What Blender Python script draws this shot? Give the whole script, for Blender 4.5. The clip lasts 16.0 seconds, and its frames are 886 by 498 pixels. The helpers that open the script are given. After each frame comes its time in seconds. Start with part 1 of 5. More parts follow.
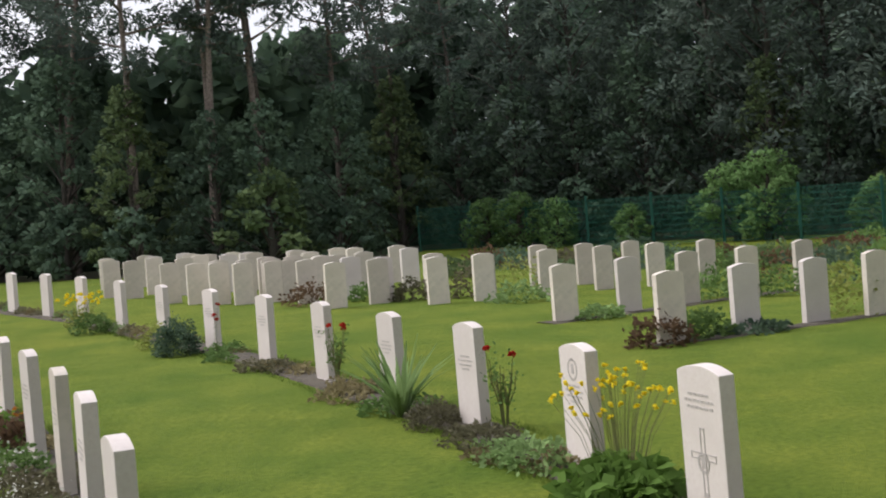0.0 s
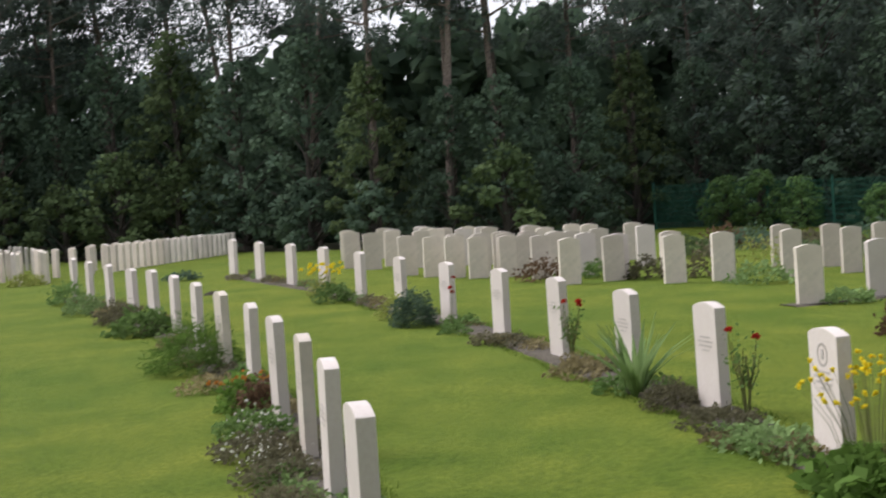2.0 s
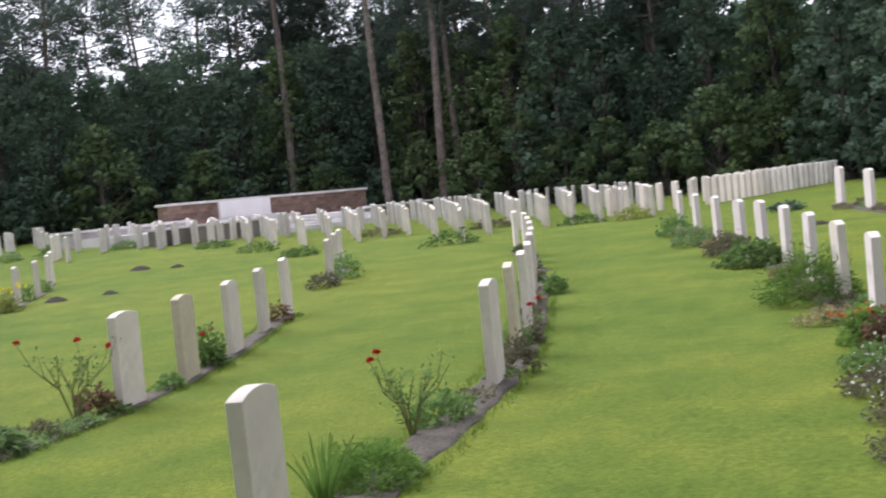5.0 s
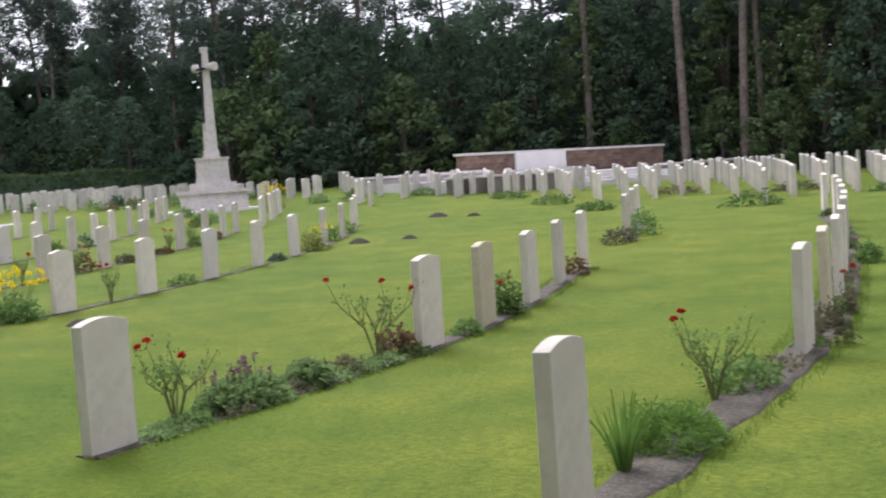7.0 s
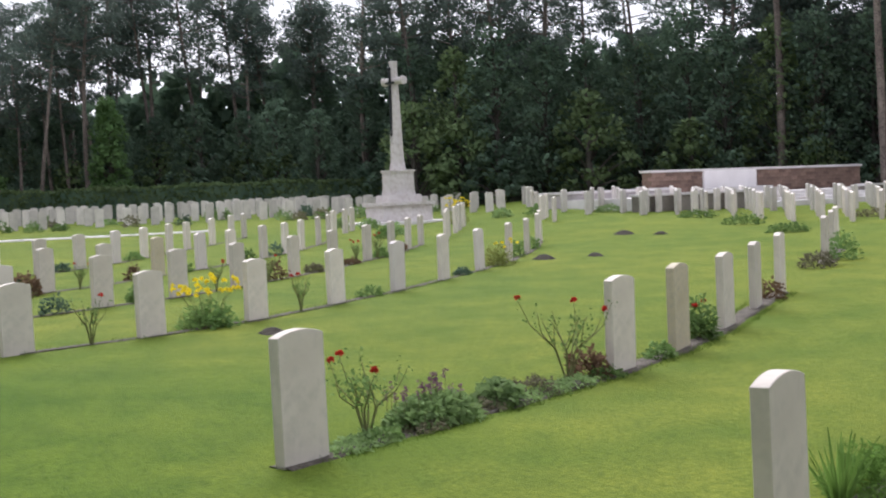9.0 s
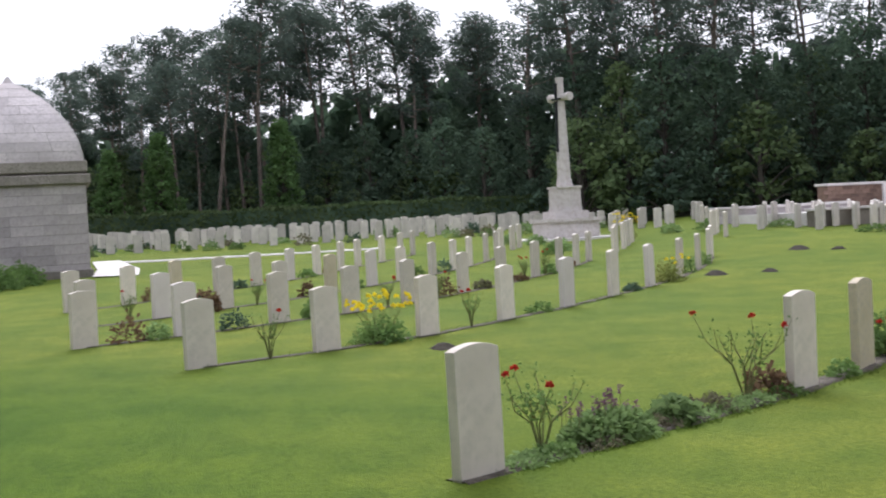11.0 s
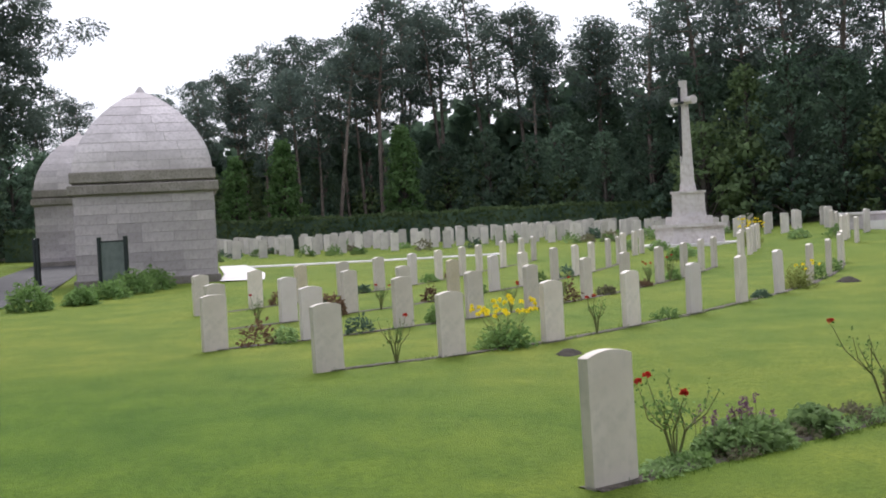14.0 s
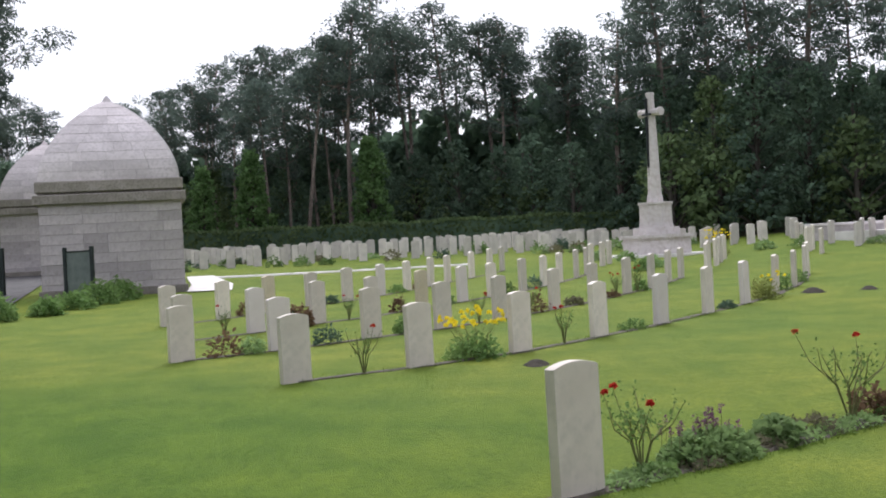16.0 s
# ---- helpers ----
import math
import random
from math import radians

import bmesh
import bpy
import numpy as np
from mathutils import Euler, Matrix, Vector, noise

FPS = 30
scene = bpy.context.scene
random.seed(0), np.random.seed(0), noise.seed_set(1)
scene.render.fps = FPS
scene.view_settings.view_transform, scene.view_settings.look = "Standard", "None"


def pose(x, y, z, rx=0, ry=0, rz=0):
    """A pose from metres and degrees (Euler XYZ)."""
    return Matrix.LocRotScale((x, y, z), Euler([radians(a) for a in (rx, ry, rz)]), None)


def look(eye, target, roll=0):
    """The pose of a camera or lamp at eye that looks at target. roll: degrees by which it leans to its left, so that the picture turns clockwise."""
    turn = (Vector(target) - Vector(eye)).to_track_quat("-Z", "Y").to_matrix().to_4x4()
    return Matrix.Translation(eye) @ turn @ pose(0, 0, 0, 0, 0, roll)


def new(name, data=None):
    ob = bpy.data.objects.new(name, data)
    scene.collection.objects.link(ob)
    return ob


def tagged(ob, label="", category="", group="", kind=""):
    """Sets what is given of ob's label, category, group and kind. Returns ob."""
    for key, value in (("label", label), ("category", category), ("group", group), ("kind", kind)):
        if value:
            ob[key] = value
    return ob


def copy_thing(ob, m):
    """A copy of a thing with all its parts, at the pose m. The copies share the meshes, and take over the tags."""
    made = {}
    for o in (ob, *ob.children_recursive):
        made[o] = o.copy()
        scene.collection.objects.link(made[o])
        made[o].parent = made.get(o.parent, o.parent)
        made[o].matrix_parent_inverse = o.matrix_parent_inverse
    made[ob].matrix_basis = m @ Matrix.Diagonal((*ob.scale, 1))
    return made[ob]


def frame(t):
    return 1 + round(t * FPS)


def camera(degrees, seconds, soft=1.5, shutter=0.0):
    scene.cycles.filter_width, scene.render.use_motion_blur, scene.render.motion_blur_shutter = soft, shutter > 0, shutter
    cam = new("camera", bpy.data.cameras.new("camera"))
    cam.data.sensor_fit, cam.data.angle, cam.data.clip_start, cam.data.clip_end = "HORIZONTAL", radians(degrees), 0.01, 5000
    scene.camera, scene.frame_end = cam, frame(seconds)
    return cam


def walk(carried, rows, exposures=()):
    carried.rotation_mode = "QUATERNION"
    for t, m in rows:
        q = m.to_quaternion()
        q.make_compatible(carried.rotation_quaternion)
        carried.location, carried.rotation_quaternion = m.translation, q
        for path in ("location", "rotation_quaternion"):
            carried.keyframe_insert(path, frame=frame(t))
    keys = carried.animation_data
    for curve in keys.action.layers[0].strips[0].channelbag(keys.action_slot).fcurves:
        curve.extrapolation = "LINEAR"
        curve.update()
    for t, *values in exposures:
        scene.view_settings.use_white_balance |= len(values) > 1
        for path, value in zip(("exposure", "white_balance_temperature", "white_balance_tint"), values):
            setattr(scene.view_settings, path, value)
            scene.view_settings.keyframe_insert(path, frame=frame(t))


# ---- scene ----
cam = camera(40.0, 16.0, soft=1.9, shutter=0.4)
PATH = [  # seconds, x, y, z, turn to the left, tilt up, roll
    (0.0, 0.700, 0.167, 1.610, 8.15, -1.33, 4.46),
    (0.5, 0.667, 0.115, 1.616, 9.83, -0.83, 3.45),
    (1.0, 0.640, 0.101, 1.616, 12.76, -1.04, 3.64),
    (1.5, 0.636, 0.175, 1.609, 15.81, -0.50, 3.23),
    (2.0, 0.638, 0.252, 1.599, 19.11, -1.67, 3.60),
    (2.5, 0.637, 0.307, 1.590, 22.21, -3.14, 3.56),
    (3.0, 0.670, 0.246, 1.607, 26.61, -3.40, 3.91),
    (3.5, 0.649, 0.278, 1.604, 31.35, -3.11, 4.35),
    (4.0, 0.598, 0.254, 1.600, 36.66, -2.98, 5.41),
    (4.5, 0.528, 0.164, 1.608, 42.54, -2.53, 5.76),
    (5.0, 0.481, 0.152, 1.608, 46.60, -2.60, 5.85),
    (5.2, 0.477, 0.150, 1.606, 48.00, -2.93, 5.75),
    (7.3, 0.172, 0.176, 1.589, 62.23, -3.82, 3.12),
    (7.5, 0.108, 0.184, 1.592, 63.36, -4.03, 2.74),
    (8.0, 0.086, 0.169, 1.598, 64.92, -3.79, 2.51),
    (8.5, 0.048, 0.173, 1.602, 66.74, -3.60, 2.57),
    (9.0, 0.038, 0.146, 1.613, 68.84, -2.43, 2.53),
    (9.2, 0.039, 0.132, 1.611, 69.55, -1.94, 2.64),
    (11.3, 0.033, 0.054, 1.601, 78.12, -0.91, 2.86),
    (11.5, 0.026, 0.030, 1.614, 79.17, -0.59, 2.70),
    (12.0, 0.016, 0.007, 1.607, 81.09, -0.69, 2.41),
    (12.5, 0.006, -0.017, 1.599, 82.22, -0.86, 2.20),
    (13.0, -0.008, -0.017, 1.602, 83.00, -0.69, 2.31),
    (13.5, -0.003, -0.015, 1.604, 82.52, -0.65, 2.88),
    (14.0, -0.006, -0.001, 1.602, 82.18, -0.70, 3.03),
    (14.5, -0.006, 0.003, 1.603, 81.64, -0.71, 2.91),
    (15.0, -0.020, 0.005, 1.600, 81.45, -0.64, 3.11),
    (15.5, -0.010, 0.000, 1.604, 81.20, -0.52, 3.04),
    (16.0, 0.005, 0.006, 1.608, 80.70, -0.29, 2.95),
]

walk(cam, [(t, pose(x, y, z, 90 + p, r, w)) for t, x, y, z, w, p, r in PATH],
     exposures=[(0.0, -0.05, 6450, 12), (2.5, 0.0, 6450, 12), (3.5, 0.05, 6400, 13), (4.3, 0.3, 6200, 15), (5.0, 0.42, 6100, 16), (7.5, 0.36, 6150, 15), (9.0, 0.36, 6150, 15), (12.0, 0.24, 6150, 14), (16.0, 0.24, 6150, 14)])

# ---- light: a bright overcast sky, brightest towards the open west (-x) ----
world = bpy.data.worlds.new("overcast_sky")
scene.world = world
world.use_nodes = True
wn, wl = world.node_tree.nodes, world.node_tree.links
sky = wn.new("ShaderNodeTexSky")
sky.sky_type = "NISHITA"
sky.sun_disc = False
sky.sun_elevation, sky.sun_rotation = radians(48), radians(-80)
sky.air_density, sky.dust_density, sky.ozone_density = 1.0, 4.0, 0.6
veil = wn.new("ShaderNodeMixRGB")          # cloud cover: a white veil over the blue
veil.inputs[0].default_value = 0.86
veil.inputs[2].default_value = (8.8, 8.9, 9.4, 1)
wl.new(sky.outputs[0], veil.inputs[1])
wl.new(veil.outputs[0], wn["Background"].inputs[0])
wn["Background"].inputs[1].default_value = 0.125
sun = bpy.data.lights.new("sun", "SUN")
sun.energy, sun.angle, sun.color = 3.2, radians(38), (1.0, 0.97, 0.92)
new("sun", sun).matrix_world = look((-80, 14, 85), (0, 0, 0))


# ---- materials ----
def rgb(h):
    return (*h, 1.0)


def material(name, a, b, scale=8.0, rough=0.85, bump=0.2, fine=None, c=None, island=0.0, tint=0.0, metal=0.0, detail=6.0, spec=0.3):
    """Two-tone noise colour at two scales, with relief. island: change from piece to piece; tint: from object to object."""
    m = bpy.data.materials.new(name)
    m.use_nodes = True
    n, l = m.node_tree.nodes, m.node_tree.links
    p = n["Principled BSDF"]
    p.inputs["Roughness"].default_value = rough
    p.inputs["Metallic"].default_value = metal
    p.inputs["Specular IOR Level"].default_value = spec
    co = n.new("ShaderNodeTexCoord")
    n1 = n.new("ShaderNodeTexNoise")
    n1.inputs["Scale"].default_value, n1.inputs["Detail"].default_value = scale, detail
    l.new(co.outputs["Object"], n1.inputs["Vector"])
    r1 = n.new("ShaderNodeValToRGB")
    r1.color_ramp.elements[0].position, r1.color_ramp.elements[1].position = 0.32, 0.68
    r1.color_ramp.elements[0].color, r1.color_ramp.elements[1].color = rgb(a), rgb(b)
    l.new(n1.outputs["Fac"], r1.inputs[0])
    out = r1.outputs[0]
    n2 = n.new("ShaderNodeTexNoise")
    n2.inputs["Scale"].default_value, n2.inputs["Detail"].default_value = fine or scale * 9, 4.0
    l.new(co.outputs["Object"], n2.inputs["Vector"])
    if c:
        r2 = n.new("ShaderNodeValToRGB")
        r2.color_ramp.elements[0].position, r2.color_ramp.elements[1].position = 0.45, 0.72
        r2.color_ramp.elements[0].color, r2.color_ramp.elements[1].color = (0, 0, 0, 1), (1, 1, 1, 1)
        l.new(n2.outputs["Fac"], r2.inputs[0])
        mx = n.new("ShaderNodeMixRGB")
        mx.inputs[2].default_value = rgb(c)
        l.new(r2.outputs[0], mx.inputs[0])
        l.new(out, mx.inputs[1])
        out = mx.outputs[0]
    if island or tint:
        hs = n.new("ShaderNodeHueSaturation")
        acc = None
        for src, sock, amount in (("ShaderNodeNewGeometry", "Random Per Island", island), ("ShaderNodeObjectInfo", "Random", tint)):
            if amount:
                g = n.new(src)
                mr = n.new("ShaderNodeMapRange")
                mr.inputs["To Min"].default_value, mr.inputs["To Max"].default_value = 1 - amount, 1 + amount
                l.new(g.outputs[sock], mr.inputs["Value"])
                if acc is None:
                    acc = mr.outputs[0]
                else:
                    mu = n.new("ShaderNodeMath")
                    mu.operation = "MULTIPLY"
                    l.new(acc, mu.inputs[0]), l.new(mr.outputs[0], mu.inputs[1])
                    acc = mu.outputs[0]
        l.new(acc, hs.inputs["Value"])
        l.new(out, hs.inputs["Color"])
        out = hs.outputs[0]
    l.new(out, p.inputs["Base Color"])
    if bump:
        bp = n.new("ShaderNodeBump")
        bp.inputs["Strength"].default_value, bp.inputs["Distance"].default_value = bump, 0.02
        l.new(n2.outputs["Fac"], bp.inputs["Height"])
        l.new(bp.outputs[0], p.inputs["Normal"])
    return m


def leaf_material(name, a, b, island=0.2, tint=0.22, rough=0.8, glow=0.4):
    m = material(name, a, b, scale=0.9, rough=rough, bump=0.0, island=island, tint=tint, spec=0.1)
    n, l = m.node_tree.nodes, m.node_tree.links
    main = n["Principled BSDF"]
    thin = n.new("ShaderNodeBsdfTranslucent")       # light passes through thin leaves
    mix = n.new("ShaderNodeMixShader")
    mix.inputs[0].default_value = glow
    l.new(main.inputs["Base Color"].links[0].from_socket, thin.inputs["Color"])
    l.new(main.outputs[0], mix.inputs[1])
    l.new(thin.outputs[0], mix.inputs[2])
    l.new(mix.outputs[0], n["Material Output"].inputs["Surface"])
    return m


M_STONE = material("portland_stone", (0.60, 0.535, 0.475), (0.715, 0.645, 0.585), 2.2, 0.9, 0.06, 14, (0.57, 0.52, 0.465), tint=0.17)
M_STONE_PINK = material("pale_pink_stone", (0.62, 0.56, 0.54), (0.71, 0.645, 0.625), 3.0, 0.9, 0.10, 40, (0.64, 0.57, 0.55), tint=0.06)
M_STONE_TAN = material("weathered_tan_stone", (0.50, 0.43, 0.31), (0.63, 0.55, 0.42), 3.0, 0.9, 0.1, 20, (0.48, 0.43, 0.35), tint=0.1)
M_STONE_FAR = material("far_headstone_stone", (0.50, 0.465, 0.43), (0.62, 0.575, 0.535), 3.0, 0.9, 0.06, 14, island=0.2)
M_CARVE = material("carved_lettering", (0.43, 0.39, 0.38), (0.50, 0.46, 0.45), 20, 0.95, 0.0)
M_CROSS = material("cross_stone", (0.50, 0.465, 0.455), (0.62, 0.575, 0.56), 1.2, 0.9, 0.08, 7, (0.46, 0.41, 0.385))
M_BRONZE = material("dark_bronze", (0.02, 0.022, 0.025), (0.04, 0.045, 0.045), 6, 0.45, 0.05, metal=0.7)
M_ASHLAR = material("grey_ashlar", (0.34, 0.31, 0.315), (0.50, 0.455, 0.455), 0.9, 0.9, 0.3, 9, (0.33, 0.30, 0.295), tint=0.16)
M_ASHLAR_DARK = material("stained_ashlar", (0.20, 0.18, 0.16), (0.29, 0.26, 0.24), 2.0, 0.92, 0.25, 20, (0.15, 0.14, 0.11), tint=0.2)
M_DOME = material("dome_stone", (0.50, 0.455, 0.46), (0.66, 0.60, 0.61), 1.3, 0.9, 0.2, 12, (0.46, 0.42, 0.42), tint=0.14)
M_JOINT = material("mortar", (0.33, 0.30, 0.30), (0.41, 0.375, 0.375), 8, 0.95, 0.2)
M_BRICK = material("brown_brick", (0.16, 0.10, 0.08), (0.26, 0.17, 0.13), 6, 0.9, 0.3, 40, (0.20, 0.15, 0.13), tint=0.3)
M_SOIL = material("bed_soil", (0.05, 0.043, 0.034), (0.105, 0.09, 0.073), 5, 0.95, 1.0, 40, (0.15, 0.13, 0.11))
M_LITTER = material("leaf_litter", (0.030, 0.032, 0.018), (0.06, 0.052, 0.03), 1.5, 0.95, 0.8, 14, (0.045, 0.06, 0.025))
M_ASPHALT = material("asphalt", (0.05, 0.048, 0.05), (0.085, 0.08, 0.083), 2, 0.9, 0.3, 60)
M_PANEL = material("white_stone", (0.76, 0.72, 0.72), (0.84, 0.80, 0.80), 1.5, 0.85, 0.1, 20)
M_PAVING = material("pale_paving", (0.55, 0.52, 0.51), (0.68, 0.65, 0.64), 2, 0.85, 0.15, 30, tint=0.08)
M_GATE = material("green_black_steel", (0.008, 0.014, 0.014), (0.015, 0.024, 0.023), 6, 0.45, 0.05)
M_GATE_SHEET = material("grey_green_sheet", (0.10, 0.125, 0.115), (0.15, 0.175, 0.16), 5, 0.6, 0.05)
M_FENCE = material("dark_green_fence", (0.012, 0.072, 0.052), (0.017, 0.098, 0.072), 4, 0.5, 0.05)
M_BARK_PINE = material("pine_bark", (0.135, 0.108, 0.094), (0.22, 0.18, 0.155), 3, 0.95, 0.6, 18, (0.04, 0.032, 0.03), tint=0.3)
M_BARK = material("grey_bark", (0.04, 0.036, 0.03), (0.08, 0.07, 0.06), 3, 0.95, 0.6, 18, tint=0.3)
M_STEM = material("woody_stem", (0.10, 0.125, 0.04), (0.18, 0.17, 0.075), 12, 0.8, 0.1)
M_NEEDLE = leaf_material("pine_needles", (0.078, 0.112, 0.096), (0.120, 0.154, 0.124))
M_LEAF_DARK = leaf_material("dark_leaves", (0.078, 0.128, 0.090), (0.122, 0.180, 0.115))
M_LEAF_MID = leaf_material("mid_leaves", (0.11, 0.19, 0.06), (0.18, 0.27, 0.09))
M_LEAF_FRESH = leaf_material("fresh_leaves", (0.12, 0.22, 0.045), (0.18, 0.29, 0.07))
M_LEAF_YOUNG = leaf_material("young_leaves", (0.115, 0.215, 0.075), (0.165, 0.275, 0.10))
M_LEAF_HEDGE = leaf_material("hedge_leaves", (0.095, 0.145, 0.065), (0.15, 0.205, 0.09))
M_LEAF_SAGE = leaf_material("sage_leaves", (0.17, 0.26, 0.10), (0.27, 0.38, 0.155))
M_LEAF_RED = leaf_material("wine_red_leaves", (0.115, 0.075, 0.048), (0.18, 0.115, 0.07))
M_LEAF_HEATH = leaf_material("heather_leaves", (0.13, 0.125, 0.075), (0.21, 0.195, 0.125))
M_LEAF_YELLOWISH = leaf_material("yellow_green_leaves", (0.22, 0.26, 0.07), (0.32, 0.34, 0.11))
M_DRY = leaf_material("dry_leaves", (0.20, 0.17, 0.09), (0.30, 0.26, 0.14))
M_PETAL_RED = leaf_material("red_petals", (0.34, 0.022, 0.016), (0.48, 0.04, 0.028), 0.25, 0.1)
M_PETAL_YELLOW = leaf_material("yellow_petals", (0.82, 0.66, 0.03), (0.88, 0.74, 0.05), 0.15, 0.05)
M_PETAL_PURPLE = leaf_material("purple_petals", (0.15, 0.075, 0.13), (0.27, 0.15, 0.22), 0.3, 0.1)
M_PETAL_ORANGE = leaf_material("orange_petals", (0.44, 0.17, 0.035), (0.56, 0.26, 0.06), 0.2, 0.1)
M_PETAL_WHITE = leaf_material("white_petals", (0.6, 0.6, 0.55), (0.7, 0.7, 0.65), 0.1, 0.05)


def lawn_material():
    """Mown grass: large sunburnt and lush patches, hand-sized mottling, and blade-fine speckle."""
    m = material("mown_lawn", (0.073, 0.114, 0.0155), (0.124, 0.156, 0.025), 1.1, 0.95, 0.9, 70, None, spec=0.12, detail=8)
    n, l = m.node_tree.nodes, m.node_tree.links
    p = n["Principled BSDF"]
    p.inputs["Sheen Weight"].default_value, p.inputs["Sheen Roughness"].default_value = 0.16, 0.5
    p.inputs["Sheen Tint"].default_value = (0.45, 0.62, 0.12, 1)
    out = p.inputs["Base Color"].links[0].from_socket
    co = n.new("ShaderNodeTexCoord")
    for scale, detail, lo, hi, a, b in ((0.14, 5.0, 0.36, 0.64, (0.84, 0.93, 0.86, 1), (1.16, 1.08, 0.98, 1)),
                                        (4.5, 6.0, 0.30, 0.70, (0.88, 0.91, 0.86, 1), (1.14, 1.09, 1.06, 1)),
                                        (24.0, 8.0, 0.30, 0.70, (0.66, 0.72, 0.62, 1), (1.34, 1.28, 1.25, 1))):
        t = n.new("ShaderNodeTexNoise")
        t.inputs["Scale"].default_value, t.inputs["Detail"].default_value = scale, detail
        l.new(co.outputs["Object"], t.inputs["Vector"])
        ramp = n.new("ShaderNodeValToRGB")
        ramp.color_ramp.elements[0].position, ramp.color_ramp.elements[1].position = lo, hi
        ramp.color_ramp.elements[0].color, ramp.color_ramp.elements[1].color = a, b
        l.new(t.outputs["Fac"], ramp.inputs[0])
        mul = n.new("ShaderNodeMixRGB")
        mul.blend_type = "MULTIPLY"
        mul.inputs[0].default_value = 1.0
        l.new(out, mul.inputs[1])
        l.new(ramp.outputs[0], mul.inputs[2])
        out = mul.outputs[0]
    # a patch round one point coloured a darker, deeper green, with a ragged border
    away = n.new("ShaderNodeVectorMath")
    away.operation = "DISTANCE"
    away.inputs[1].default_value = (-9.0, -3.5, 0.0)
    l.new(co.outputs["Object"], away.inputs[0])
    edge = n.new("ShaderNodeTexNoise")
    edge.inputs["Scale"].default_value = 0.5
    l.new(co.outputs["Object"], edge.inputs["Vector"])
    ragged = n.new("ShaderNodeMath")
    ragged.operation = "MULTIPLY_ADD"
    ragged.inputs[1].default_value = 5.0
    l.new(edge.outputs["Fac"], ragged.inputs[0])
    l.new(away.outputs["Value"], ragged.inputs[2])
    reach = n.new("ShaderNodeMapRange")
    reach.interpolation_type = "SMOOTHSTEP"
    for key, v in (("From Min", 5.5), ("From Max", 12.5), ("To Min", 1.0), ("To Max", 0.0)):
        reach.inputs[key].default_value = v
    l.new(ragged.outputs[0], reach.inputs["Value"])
    greener = n.new("ShaderNodeMixRGB")
    greener.blend_type = "MULTIPLY"
    greener.inputs[2].default_value = (0.58, 0.78, 0.42, 1)
    l.new(reach.outputs[0], greener.inputs[0])
    l.new(out, greener.inputs[1])
    l.new(greener.outputs[0], p.inputs["Base Color"])
    return m


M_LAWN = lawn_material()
M_BLADE = leaf_material("grass_blades", (0.10, 0.165, 0.028), (0.16, 0.225, 0.045), 0.3, 0.0, 0.8)


# ---- mesh helpers ----
def raw_mesh(name, verts, faces, mat, smooth=False):
    me = bpy.data.meshes.new(name)
    me.from_pydata([tuple(map(float, v)) for v in verts], [], faces)
    me.materials.append(mat)
    if smooth:
        me.polygons.foreach_set("use_smooth", [True] * len(me.polygons))
    me.update()
    return me


def quads_mesh(name, corners, mat):
    """corners: an array of n x 4 x 3; each quad stands alone."""
    n = len(corners)
    me = bpy.data.meshes.new(name)
    me.vertices.add(4 * n)
    me.vertices.foreach_set("co", np.asarray(corners, np.float32).ravel())
    me.loops.add(4 * n)
    me.loops.foreach_set("vertex_index", np.arange(4 * n, dtype=np.int32))
    me.polygons.add(n)
    me.polygons.foreach_set("loop_start", np.arange(0, 4 * n, 4, dtype=np.int32))
    me.polygons.foreach_set("loop_total", np.full(n, 4, np.int32))
    me.materials.append(mat)
    me.update(calc_edges=True)
    return me


def mesh_of(bm, name, mat):
    me = bpy.data.meshes.new(name)
    bmesh.ops.recalc_face_normals(bm, faces=bm.faces)
    bm.to_mesh(me)
    bm.free()
    me.materials.append(mat)
    return me


def part(name, data, parent, label="", m=None):
    """A mesh as one object under a thing or under a part."""
    ob = new(name, data)
    ob.parent = parent
    if m is not None:
        ob.matrix_basis = m
    return tagged(ob, label)


def hollow(turn, r):
    """A slight dip of the lawn round the middle rows."""
    return 0.08 * float(np.interp(turn, (14, 22, 40, 76, 84), (0.0, 0.5, 1.0, 0.9, 0.0))) * float(np.interp(r, (3.0, 6.0, 12.0, 16.0), (0.0, 1.0, 1.0, 0.0)))


def rise(x, y):
    """Height of the ground: a very shallow bowl that climbs away from the walk."""
    r = math.hypot(x, y)
    turn = math.degrees(math.atan2(-x, y))
    if turn < -100:
        turn += 360.0
    k = float(np.interp(turn, (-10, 0, 6, 14, 22, 28, 60), (0.00008, 0.00025, 0.0005, 0.00055, 0.0007, 0.0007, 0.00036)))
    reach = float(np.interp(turn, (50, 75), (27.0, 40.0)))
    slope = float(np.interp(turn, (30, 55, 75), (0.003, 0.006, 0.026)))
    bank = float(np.interp(turn, (36, 45, 56, 61, 65, 69), (0.0, 0.008, 0.017, 0.034, 0.032, 0.0)))      # steeper up to the forecourt
    fade = max(0.0, 1.0 - max(0.0, turn - 120.0) / 60.0)       # level ground behind the walk
    return fade * (k * min(r, reach) ** 2 + slope * max(0.0, min(r, 120.0) - reach) + bank * max(0.0, min(r, 47.0) - reach)) - hollow(turn, r)


